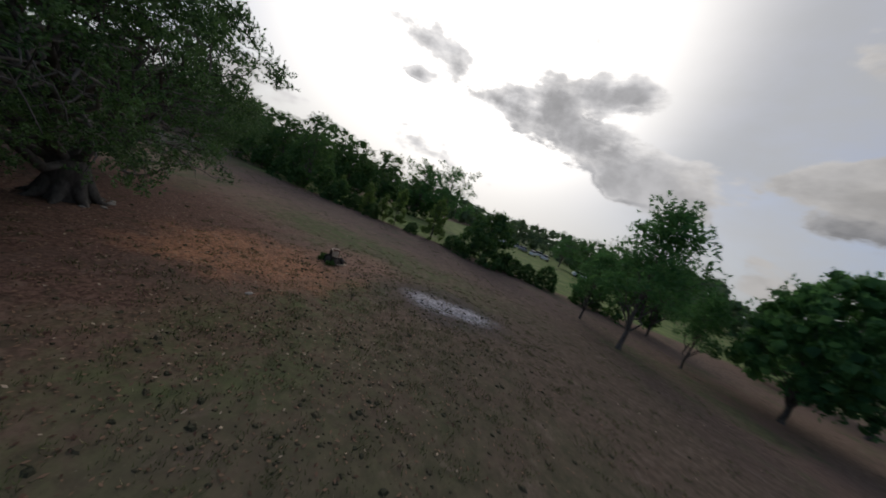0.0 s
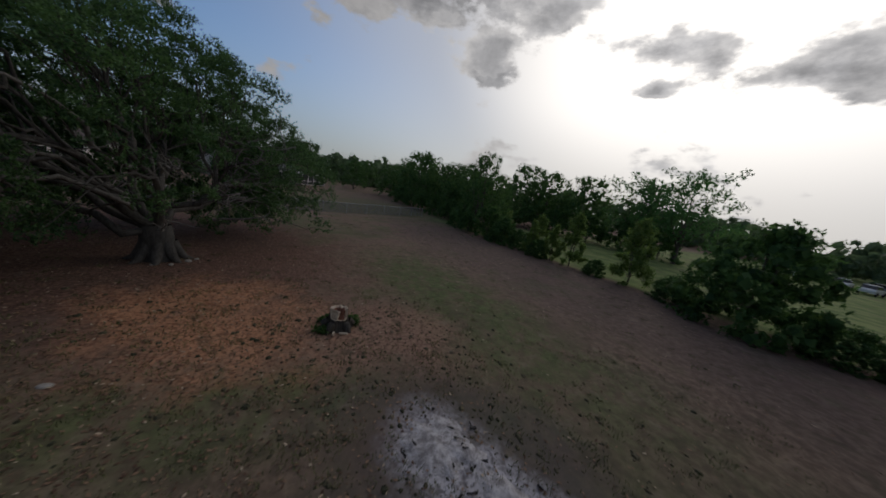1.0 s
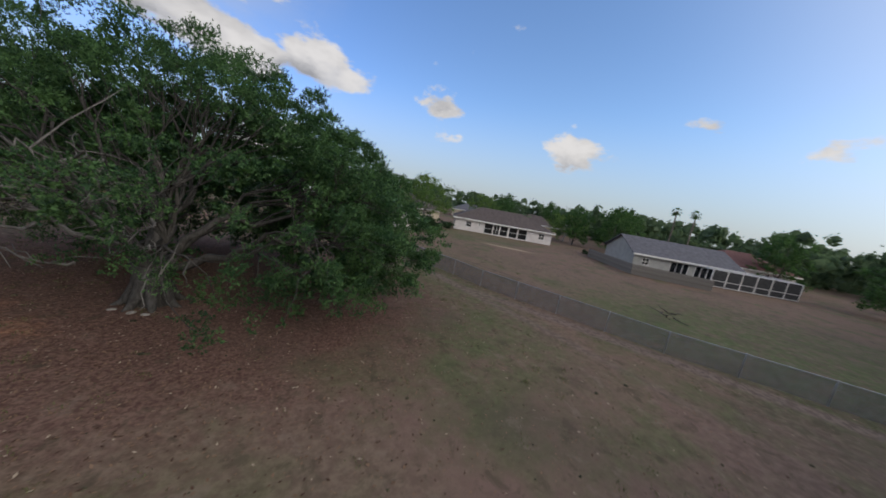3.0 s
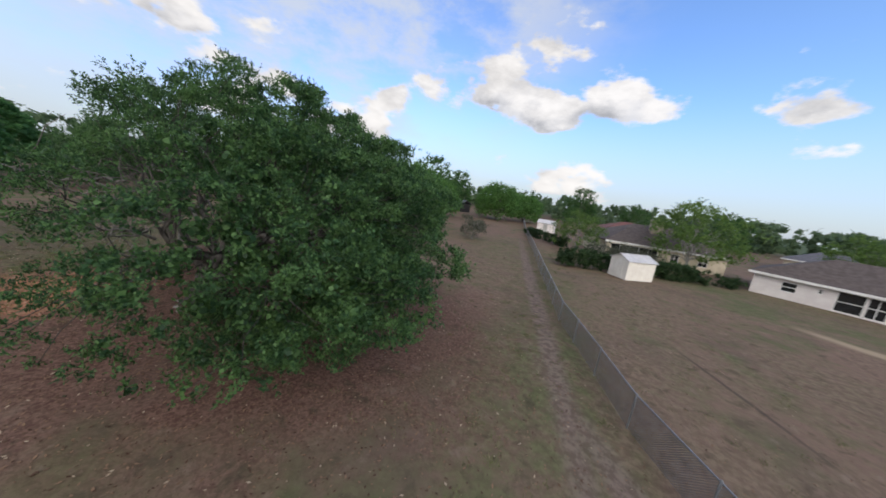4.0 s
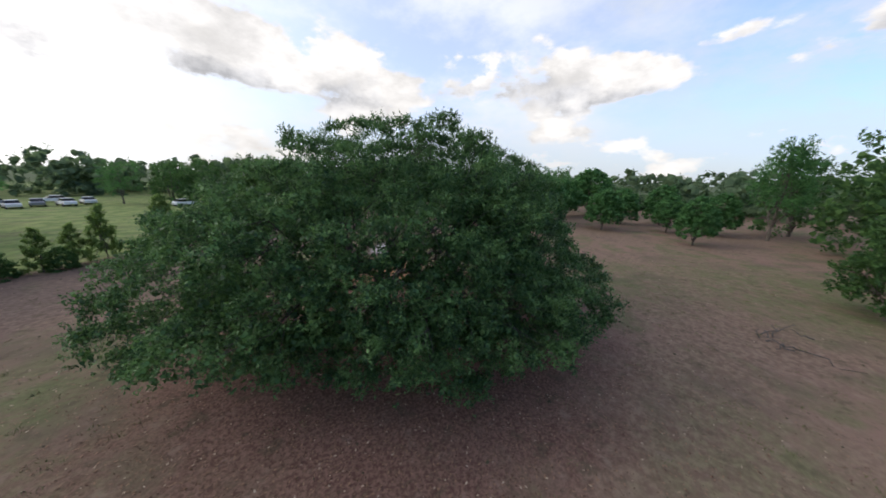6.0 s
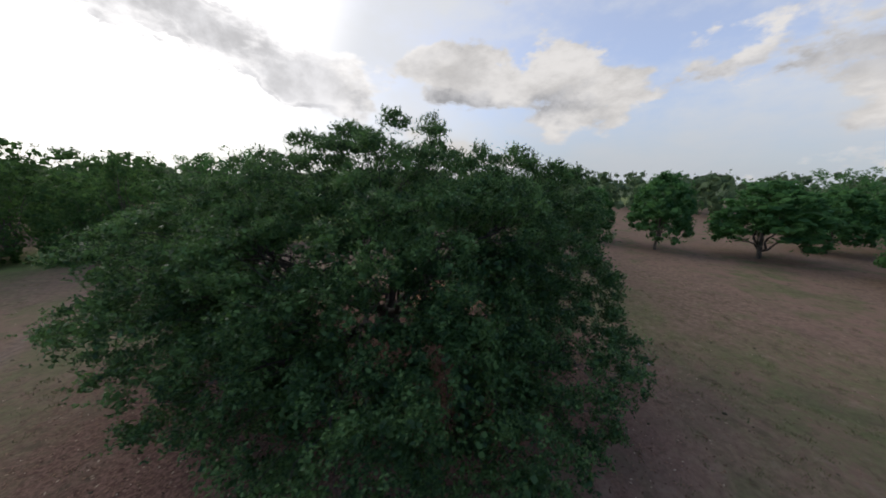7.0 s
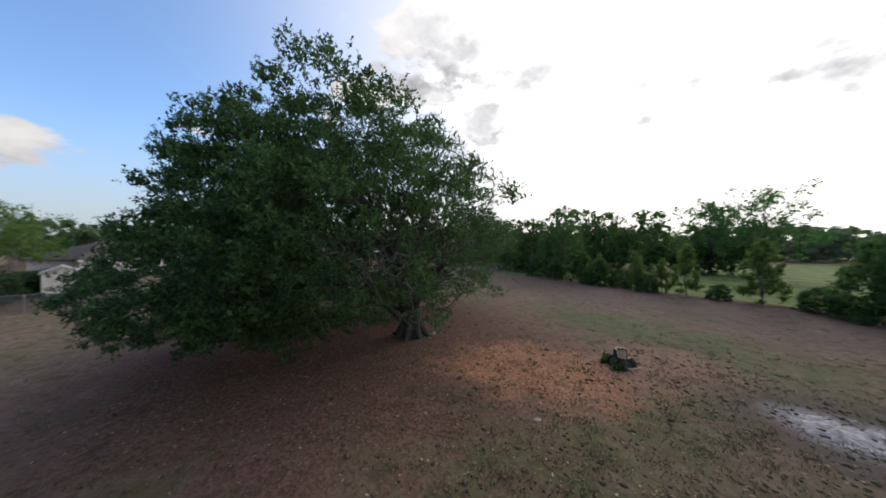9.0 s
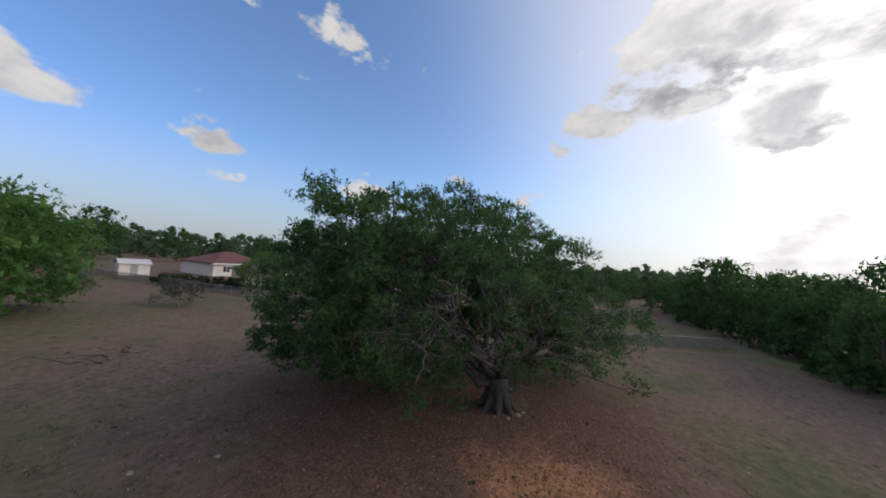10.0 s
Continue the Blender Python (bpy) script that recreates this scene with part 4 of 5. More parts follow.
def window_in(parent, x0, x1, z0, z1, y=0.0, bars=1, cross=True, name="window", glass=None):
    """A white frame with bars and a dark pane set back in an opening."""
    win = thing(name, "", "")
    win.parent = parent
    for key in list(win.keys()):
        del win[key]
    bm = bmesh.new()
    t = 0.07
    box(bm, x0, y - 0.02, z0, x1, y + 0.10, z0 + t)
    box(bm, x0, y - 0.02, z1 - t, x1, y + 0.10, z1)
    box(bm, x0, y - 0.02, z0 + t, x0 + t, y + 0.10, z1 - t)
    box(bm, x1 - t, y - 0.02, z0 + t, x1, y + 0.10, z1 - t)
    for k in range(1, bars + 1):
        xm = x0 + (x1 - x0) * k / (bars + 1)
        box(bm, xm - t / 2, y - 0.01, z0 + t, xm + t / 2, y + 0.09, z1 - t)
    if cross:
        zm = (z0 + z1) / 2
        box(bm, x0 + t, y, zm - t / 2, x1 - t, y + 0.08, zm + t / 2)
    part("frame", bm, TRIM, win)
    bm = bmesh.new()
    box(bm, x0 + t, y + 0.11, z0 + t, x1 - t, y + 0.14, z1 - t)
    part("pane", bm, glass or GLASS_DARK, win)
    return win


def house(name, label, x, y, yaw, length, depth, high, rise, wall_mat, roof_mat, openings, hip=True, eave=0.5, chimney=None):
    """A one-storey house: facade along its own x, depth along y. openings: x0, x1, z0, z1, bars."""
    h = thing(name, label, "house", at=pose(x, y, 0, 0, 0, yaw))
    t = 0.2
    bm = bmesh.new()
    wall_with_openings(bm, length, high, t, [o[:4] for o in openings])
    part("front_wall", bm, wall_mat, h)
    bm = bmesh.new()
    box(bm, 0, depth - t, 0, length, depth, high)
    part("back_wall", bm, wall_mat, h)
    for x0 in (0.0, length - t):
        bm = bmesh.new()
        box(bm, x0, t, 0, x0 + t, depth - t, high)
        if not hip:
            solid(bm, [(x0, 0, high), (x0, depth, high), (x0, depth / 2, high + rise * 0.94)], (t, 0, 0))
        part("side_wall", bm, wall_mat, h)
    for o in openings:
        window_in(h, *o[:4], y=0.02, bars=o[4], cross=o[4] < 2)
    a, b, c, d = -eave, length + eave, -eave, depth + eave
    inset = depth / 2 + eave if hip else 0.0
    r0, r1, m, top = a + inset, b - inset, depth / 2, high + rise
    bm = bmesh.new()
    th = Vector((0, 0, -0.14))
    for ring in ([(a, c, high), (b, c, high), (r1, m, top), (r0, m, top)], [(b, d, high), (a, d, high), (r0, m, top), (r1, m, top)]):
        solid(bm, ring, th)
    if hip:
        solid(bm, [(a, d, high), (a, c, high), (r0, m, top)], th)
        solid(bm, [(b, c, high), (b, d, high), (r1, m, top)], th)
    part("roof", bm, roof_mat, h)
    bm = bmesh.new()
    box(bm, a - 0.02, c - 0.03, high - 0.24, b + 0.02, c - 0.005, high + 0.02)
    part("fascia", bm, TRIM, h, "white fascia board")
    bm = bmesh.new()
    box(bm, 0.1, 0.3, high - 0.2, length - 0.1, depth - 0.3, high - 0.12)
    part("ceiling_panel", bm, TRIM, h)
    if chimney:
        bm = bmesh.new()
        box(bm, chimney[0], chimney[1], high * 0.3, chimney[0] + 1.6, chimney[1] + 0.9, top + 0.9)
        box(bm, chimney[0] - 0.1, chimney[1] - 0.1, top + 0.9, chimney[0] + 1.7, chimney[1] + 1.0, top + 1.05)
        part("chimney", bm, BRICK, h)
    return h


house("white_house", "white single-storey house with brown hip roof and screened porch", -34.8, -40.3, 151.4, 20.3, 11.0, 2.55, 2.7, WHITE_WALL, BROWN_ROOF,
      [(2.3, 3.5, 0.9, 2.0, 0), (4.9, 5.3, 1.5, 2.0, 0), (6.2, 8.0, 0.15, 2.25, 0), (8.1, 9.4, 0.15, 2.25, 1), (9.5, 11.2, 0.15, 2.25, 0), (11.4, 13.2, 0.15, 2.25, 0), (13.3, 15.2, 0.15, 2.25, 0), (17.6, 18.8, 0.85, 2.05, 1)])
grey_house = house("grey_house", "grey gabled house with shingle roof and screened patio", -54.1, -14.5, 150.0, 17.0, 9.2, 2.6, 2.6, GREY_WALL, GREY_ROOF,
                   [(1.4, 2.6, 0.9, 2.0, 1), (6.0, 9.0, 0.2, 2.2, 2), (10.0, 13.0, 0.2, 2.2, 2)], hip=False)


def screened_patio(x, y, yaw, length, depth, high):
    cage = thing("screened_patio", "white framed patio cage with dark insect screens", "patio", at=pose(x, y, 0, 0, 0, yaw))
    n = round(length / 2.2)
    for k in range(n + 1):
        bm = bmesh.new()
        u = length * k / n
        box(bm, u - 0.06, -depth, 0, u + 0.06, -depth + 0.12, high)
        part("post", bm, TRIM, cage)
        bm = bmesh.new()
        box(bm, u - 0.05, -depth + 0.12, high - 0.12, u + 0.05, -0.1, high)
        part("rafter", bm, TRIM, cage)
    for z in (0.05, 0.9, high - 0.1):
        bm = bmesh.new()
        box(bm, 0, -depth + 0.02, z, length, -depth + 0.09, z + 0.08)
        part("rail", bm, TRIM, cage)
    for k in range(n):
        bm = bmesh.new()
        box(bm, length * k / n + 0.07, -depth + 0.04, 0.14, length * (k + 1) / n - 0.07, -depth + 0.05, high - 0.11)
        part("screen", bm, SCREEN, cage)
    bm = bmesh.new()
    box(bm, 0.06, -depth + 0.13, 0.0, length - 0.06, -0.1, 0.06)
    part("slab", bm, STONE, cage)
    return cage


screened_patio(-61.9, -10.0, 150.0, 13.0, 4.5, 2.6)
house("tan_house", "tan house with brown hip roof and stone chimney", -19.5, -45.5, 194.4, 16.8, 11.0, 2.7, 2.9, TAN_WALL, BROWN_ROOF, [(0.6, 7.4, 0.15, 2.3, 4), (9.2, 10.4, 0.8, 2.1, 1), (13, 14.4, 0.8, 2.1, 1)], chimney=(7.2, 3.2))
house("red_roofed_house", "pale house with red hip roof behind the gardens", -20.0, -69.0, 186.0, 13.0, 11.0, 2.8, 2.5, WHITE_WALL, RED_ROOF, [(2, 3.6, 0.9, 2.2, 1), (7, 9, 0.9, 2.2, 1)])
house("far_grey_house", "pale grey house with low grey roof", -58.5, -84.0, 152.0, 13.0, 10.0, 2.7, 2.6, TAN_WALL, GREY_ROOF, [(3, 4.5, 0.9, 2.1, 1), (8, 10, 0.9, 2.1, 1)])
house("far_brown_house", "tan house with brown roof beyond the garden", -68.0, -63.0, 140.0, 15.0, 10.0, 2.7, 2.8, TAN_WALL, BROWN_ROOF, [(3, 4.5, 0.9, 2.1, 1), (8, 10, 0.9, 2.1, 1)])
house("far_red_house", "low house with red tile roof", -78.0, -12.0, 150.0, 15.0, 10.0, 2.8, 2.8, WHITE_WALL, RED_ROOF, [(3, 4.5, 0.9, 2.1, 1), (8, 10, 0.9, 2.1, 1)])


def board_fence(corners, high=1.5):
    fence = thing("board_fence", "weathered grey wooden privacy fence", "fence")
    bm0 = bmesh.new()
    box(bm0, -0.07, -0.012, 0.05, 0.07, 0.012, high)
    me = bpy.data.meshes.new("board")
    bm0.to_mesh(me)
    bm0.free()
    me.materials.append(BOARD)
    for (x0, y0), (x1, y1) in zip(corners, corners[1:]):
        far, turn = math.hypot(x1 - x0, y1 - y0), math.atan2(y1 - y0, x1 - x0)
        n = int(far / 0.155)
        for k in range(n):
            b = child("board", me, fence)
            u = (k + 0.5) / n
            b.matrix_basis = Matrix.Translation((x0 + (x1 - x0) * u, y0 + (y1 - y0) * u, random.uniform(-0.03, 0.02))) @ Matrix.Rotation(turn, 4, "Z")
        for z in (0.35, high - 0.35):
            bm = bmesh.new()
            box(bm, 0, 0.016, z, far, 0.06, z + 0.09, Matrix.Translation((x0, y0, 0)) @ Matrix.Rotation(turn, 4, "Z"))
            part("rail", bm, BOARD, fence)
    return fence


board_fence([(-52.5, -21.5), (-46.5, -10.2), (-53.5, -3.6)])


def shed():
    s = thing("garden_shed", "white metal garden shed with pale grey gable roof", "shed", at=pose(-20.2, -29.4, 0, 0, 0, -142.8))
    lx, ly, h, top, t = 3.6, 2.4, 2.1, 2.65, 0.06
    for y0 in (0.0, ly - t):
        bm = bmesh.new()
        box(bm, 0, y0, 0, lx, y0 + t, h)
        wall = part("long_wall", bm, SHED_WALL, s)
        for k in range(1, 9):
            u = lx * k / 9
            bm = bmesh.new()
            box(bm, u - 0.03, y0 - 0.015 if y0 == 0 else y0 + t, 0.05, u + 0.03, y0 if y0 == 0 else y0 + t + 0.015, h - 0.05)
            part("rib", bm, SHED_WALL, wall)
    for x0 in (0.0, lx - t):
        bm = bmesh.new()
        box(bm, x0, t, 0, x0 + t, ly - t, h)
        solid(bm, [(x0, 0, h), (x0, ly, h), (x0, ly / 2, top - 0.05)], (t, 0, 0))
        part("gable_wall", bm, SHED_WALL, s)
    for side in (0, 1):
        bm = bmesh.new()
        e = 0.16
        y0, sgn = (-e, 1) if side == 0 else (ly + e, -1)
        low = h - 0.06
        solid(bm, [(-e, y0, low), (lx + e, y0, low), (lx + e, ly / 2, top), (-e, ly / 2, top)], (0, 0, -0.05))
        panel = part("roof_panel", bm, SHED_ROOF, s)
        for k in range(9):
            u = -e + (lx + 2 * e) * (k + 0.5) / 9
            bm = bmesh.new()
            solid(bm, [(u - 0.02, y0, low + 0.025), (u + 0.02, y0, low + 0.025), (u + 0.02, ly / 2, top + 0.025), (u - 0.02, ly / 2, top + 0.025)], (0, 0, -0.024))
            part("seam", bm, SHED_ROOF, panel)
    bm = bmesh.new()
    box(bm, -0.16, ly / 2 - 0.08, top - 0.01, lx + 0.16, ly / 2 + 0.08, top + 0.035)
    part("ridge_cap", bm, SHED_ROOF, s)
    bm = bmesh.new()
    box(bm, -0.03, 0.6, 0.06, -0.004, 1.8, 1.85)
    part("door", bm, SHED_WALL, s)
    return s


shed()


def hedge(x0, y0, x1, y1, high, thick, seed, label="clipped dense dark green garden hedge"):
    """A clipped hedge: a close mass of small leaves over branching stems."""
    rng = np.random.default_rng(seed)
    h = thing("hedge", label, "hedge", "garden hedges")
    far = math.hypot(x1 - x0, y1 - y0)
    u = np.array([x1 - x0, y1 - y0]) / far
    w_ = np.array([-u[1], u[0]])
    n = int(far * high * thick * 6)
    a, b, c = rng.uniform(0, far, n), rng.uniform(-thick / 2, thick / 2, n), rng.uniform(0.15, high - 0.2, n)
    p = np.column_stack([x0 + u[0] * a + w_[0] * b, y0 + u[1] * a + w_[1] * b, c])
    v, f = both(leaves(rng, p, np.full(n, 0.40), np.full(n, 84), 0.075, 0.95, 4, 0.11), inner(rng, p, np.full(n, 0.46), 9, 0.95, 0.32))
    child("foliage", fast_mesh("foliage", v, f, HEDGE), h)
    lines = []
    for k in range(int(far / 0.7)):
        q = np.array([x0 + u[0] * k * 0.7, y0 + u[1] * k * 0.7, -0.1])
        lines.append((bend(rng, q, q + (rng.normal(0, 0.15), rng.normal(0, 0.15), high * 0.75), 0, 0.1, 4), np.linspace(0.04, 0.012, 4)))
    v, f = tubes(lines, 5)
    child("stems", fast_mesh("stems", v, f, TRUNK, True), h)


hedge(-13.4, -30.2, -18.9, -32.75, 2.3, 1.6, 71)
hedge(-19.0, -32.8, -29.6, -37.6, 2.1, 1.6, 72)
hedge(-5.9, -56.0, -13.9, -47.2, 1.8, 1.4, 73)
hedge(-33.5, -39.2, -31.0, -38.4, 1.5, 1.3, 74)
hedge(-54.8, -24.0, -50.2, -15.5, 0.9, 1.0, 75, "low dark green hedge beside a wooden fence")


# garden trees by the houses
lacy = tree_kind("lacy_tree", "large airy pale olive-green garden tree", 81, 10.6, 5.6, 2.2, 0.13, PALE, 120, 84, 0.0, BARE, 0.2, 0.3, puff=1.2, group="garden trees")
plant_all(lacy, [(-29.5, -44.3, 0.95, 0, 0.94), (-15.2, -44.5, 0.6, 140, 0.95), (-62.0, -70.0, 0.9, 60, 0.9), (-70.0, -42.0, 0.8, 250, 0.85)])
garden = tree_kind("garden_tree", "rounded dark green garden tree behind the houses", 83, 10.5, 4.2, 0.4, 0.24, DARK, 90, 34, 0.15, ragged=0.22, group="garden trees")
plant_all(garden, [(-72.0, -30.0, 1.0, 0, 1.0), (-66.0, -36.0, 0.9, 70, 1.0), (-82.0, -34.0, 1.1, 140, 1.0), (-86.0, -6.0, 1.0, 200, 1.0), (-92.0, -42.0, 1.2, 260, 1.0), (-74.0, -75.0, 1.0, 310, 0.9), (-84.0, -62.0, 1.0, 30, 1.0),
                   (-54.0, -98.0, 1.0, 100, 1.0), (-34.0, -120.0, 1.1, 170, 1.0), (-76.0, 8.0, 0.9, 240, 0.9), (-90.0, 12.0, 1.0, 290, 0.9), (-60.0, -118.0, 1.2, 20, 1.0), (-86.0, -88.0, 1.2, 80, 1.0)])


def palm(x, y, high, seed):
    rng = np.random.default_rng(seed)
    p = thing("palm_tree", "tall slim palm with a round head of fronds", "palm", "tall palms", at=pose(x, y, -0.1))
    v, f = tubes([(bend(rng, (0, 0, -0.2), (0.3, 0.1, high), 0, 0.02, 8), np.linspace(0.22, 0.15, 8))], 8)
    child("trunk", fast_mesh("trunk", v, f, PALM_BARK, True), p)
    verts = []
    for k in range(34):
        az, el_ = rng.uniform(0, 2 * np.pi), rng.uniform(-0.9, 1.2)
        d = np.array([math.cos(az) * math.cos(el_), math.sin(az) * math.cos(el_), math.sin(el_)])
        s_ = np.cross(d, (0, 0, 1.0))
        s_ /= np.linalg.norm(s_)
        for q in np.linspace(-0.5, 0.5, 9):
            e = d * (1.6 - abs(q) * 0.5) + s_ * q * 1.1 - np.array([0, 0, 0.35 + abs(q) * 0.3])
            o = np.array([0.3, 0.1, high]) + d * 0.5
            w_ = np.cross(e - d * 0.5, (0.2, 0.3, 1.0))
            w_ *= 0.05 / np.linalg.norm(w_)
            m_ = o + (e - d * 0.5) * 0.55
            verts.append([o, m_ + w_, o + e - d * 0.5, m_ - w_])
    v = np.array(verts).reshape(-1, 3)
    child("fronds", fast_mesh("fronds", v, np.arange(len(v)).reshape(-1, 4), DARK), p)


palm(-97.0, -30.3, 13.4, 91)
palm(-98.5, -26.5, 13.2, 92)
palm(-63.0, -50.0, 5.0, 93)
palm(-60.0, -54.0, 4.6, 94)


def barn():
    b = thing("open_barn", "dark open-fronted barn with grey metal roof under trees", "barn", at=pose(30.0, -91.0, 0, 0, 0, 165))
    for k in range(4):
        bm = bmesh.new()
        box(bm, k * 3.0 - 0.1, -0.1, 0, k * 3.0 + 0.1, 0.1, 2.8)
        part("post", bm, BOARD, b)
    bm = bmesh.new()
    box(bm, -0.1, 6.0, 0, 9.1, 6.15, 2.8)
    part("back_wall", bm, CHAR, b)
    for x0 in (-0.2, 9.1):
        bm = bmesh.new()
        box(bm, x0, 0.1, 0, x0 + 0.1, 6.0, 2.8)
        part("side_wall", bm, CHAR, b)
    bm = bmesh.new()
    solid(bm, [(-0.6, -0.6, 2.8), (9.6, -0.6, 2.8), (9.6, 3.0, 4.0), (-0.6, 3.0, 4.0)], (0, 0, -0.1))
    solid(bm, [(9.6, 6.6, 2.8), (-0.6, 6.6, 2.8), (-0.6, 3.0, 4.0), (9.6, 3.0, 4.0)], (0, 0, -0.1))
    part("roof", bm, GREY_ROOF, b)


barn()


def small_white_shed(x, y, yaw):
    s = thing("far_shed", "small white shed beside a far hedge", "shed", at=pose(x, y, 0, 0, 0, yaw))
    bm = bmesh.new()
    wall_with_openings(bm, 4.0, 2.1, 0.1, [(1.4, 2.4, 0.0, 1.9)])
    box(bm, 0, 2.9, 0, 4, 3.0, 2.1)
    box(bm, 0, 0.1, 0, 0.1, 2.9, 2.1)
    box(bm, 3.9, 0.1, 0, 4.0, 2.9, 2.1)
    part("walls", bm, WHITE_WALL, s)
    bm = bmesh.new()
    box(bm, 1.4, 0.03, 0.0, 2.4, 0.07, 1.9)
    part("door", bm, GREY_WALL, s)
    bm = bmesh.new()
    solid(bm, [(-0.2, -0.2, 2.1), (4.2, -0.2, 2.1), (4.2, 1.5, 2.9), (-0.2, 1.5, 2.9)], (0, 0, -0.08))
    solid(bm, [(4.2, 3.2, 2.1), (-0.2, 3.2, 2.1), (-0.2, 1.5, 2.9), (4.2, 1.5, 2.9)], (0, 0, -0.08))
    part("roof", bm, SHED_ROOF, s)


small_white_shed(-6.4, -70.5, 175)


# ---------------------------------------------------------------- vehicles far off beyond the meadow
def car(paint, label):
    c = thing("parked_car", label, "car", "parked cars")
    bm = bmesh.new()
    prof = [(-2.1, 0.35), (2.1, 0.35), (2.15, 0.75), (1.2, 0.92), (-1.9, 0.98), (-2.15, 0.8)]
    solid(bm, [(px, -0.86, pz) for px, pz in prof], (0, 1.72, 0))
    bmesh.ops.bevel(bm, geom=bm.edges[:], offset=0.06, segments=2, affect="EDGES")
    part("body", bm, paint, c)
    bm = bmesh.new()
    prof = [(-1.75, 0.96), (1.05, 0.93), (0.35, 1.42), (-1.2, 1.45)]
    solid(bm, [(px, -0.74, pz) for px, pz in prof], (0, 1.48, 0))
    bmesh.ops.bevel(bm, geom=bm.edges[:], offset=0.05, segments=2, affect="EDGES")
    part("cabin_glass", bm, GLASS_DARK, c)
    bm = bmesh.new()
    box(bm, -1.15, -0.70, 1.44, 0.32, 0.70, 1.49)
    part("roof", bm, paint, c)
    for wx in (-1.35, 1.35):
        for wy in (-0.8, 0.8):
            bm = bmesh.new()
            bmesh.ops.create_cone(bm, cap_ends=True, segments=14, radius1=0.33, radius2=0.33, depth=0.22, matrix=pose(wx, wy, 0.33, 90, 0, 0))
            part("wheel", bm, RUBBER, c)
    return c


white_car, grey_car = car(PAINT_W, "white car parked beyond the meadow"), car(PAINT_G, "grey car parked beyond the meadow")
for k, (x, y, a) in enumerate(((-14.0, 79.0, 8), (-10.5, 78.0, 95), (-7.2, 80.0, 100), (-4.0, 78.5, 92), (-1.0, 80.5, 85), (2.2, 79.0, 96), (5.4, 81.0, 90), (-12.0, 86.0, 0), (-5.0, 87.0, 10), (2.0, 88.0, 175), (16.0, 66.0, 12))):
    m_ = pose(x, y, 0.0, 0, 0, a)
    if k == 0:
        grey_car.matrix_basis = m_
    elif k == 1:
        white_car.matrix_basis = m_
    else:
        copy_thing(white_car if k % 4 else grey_car, m_)


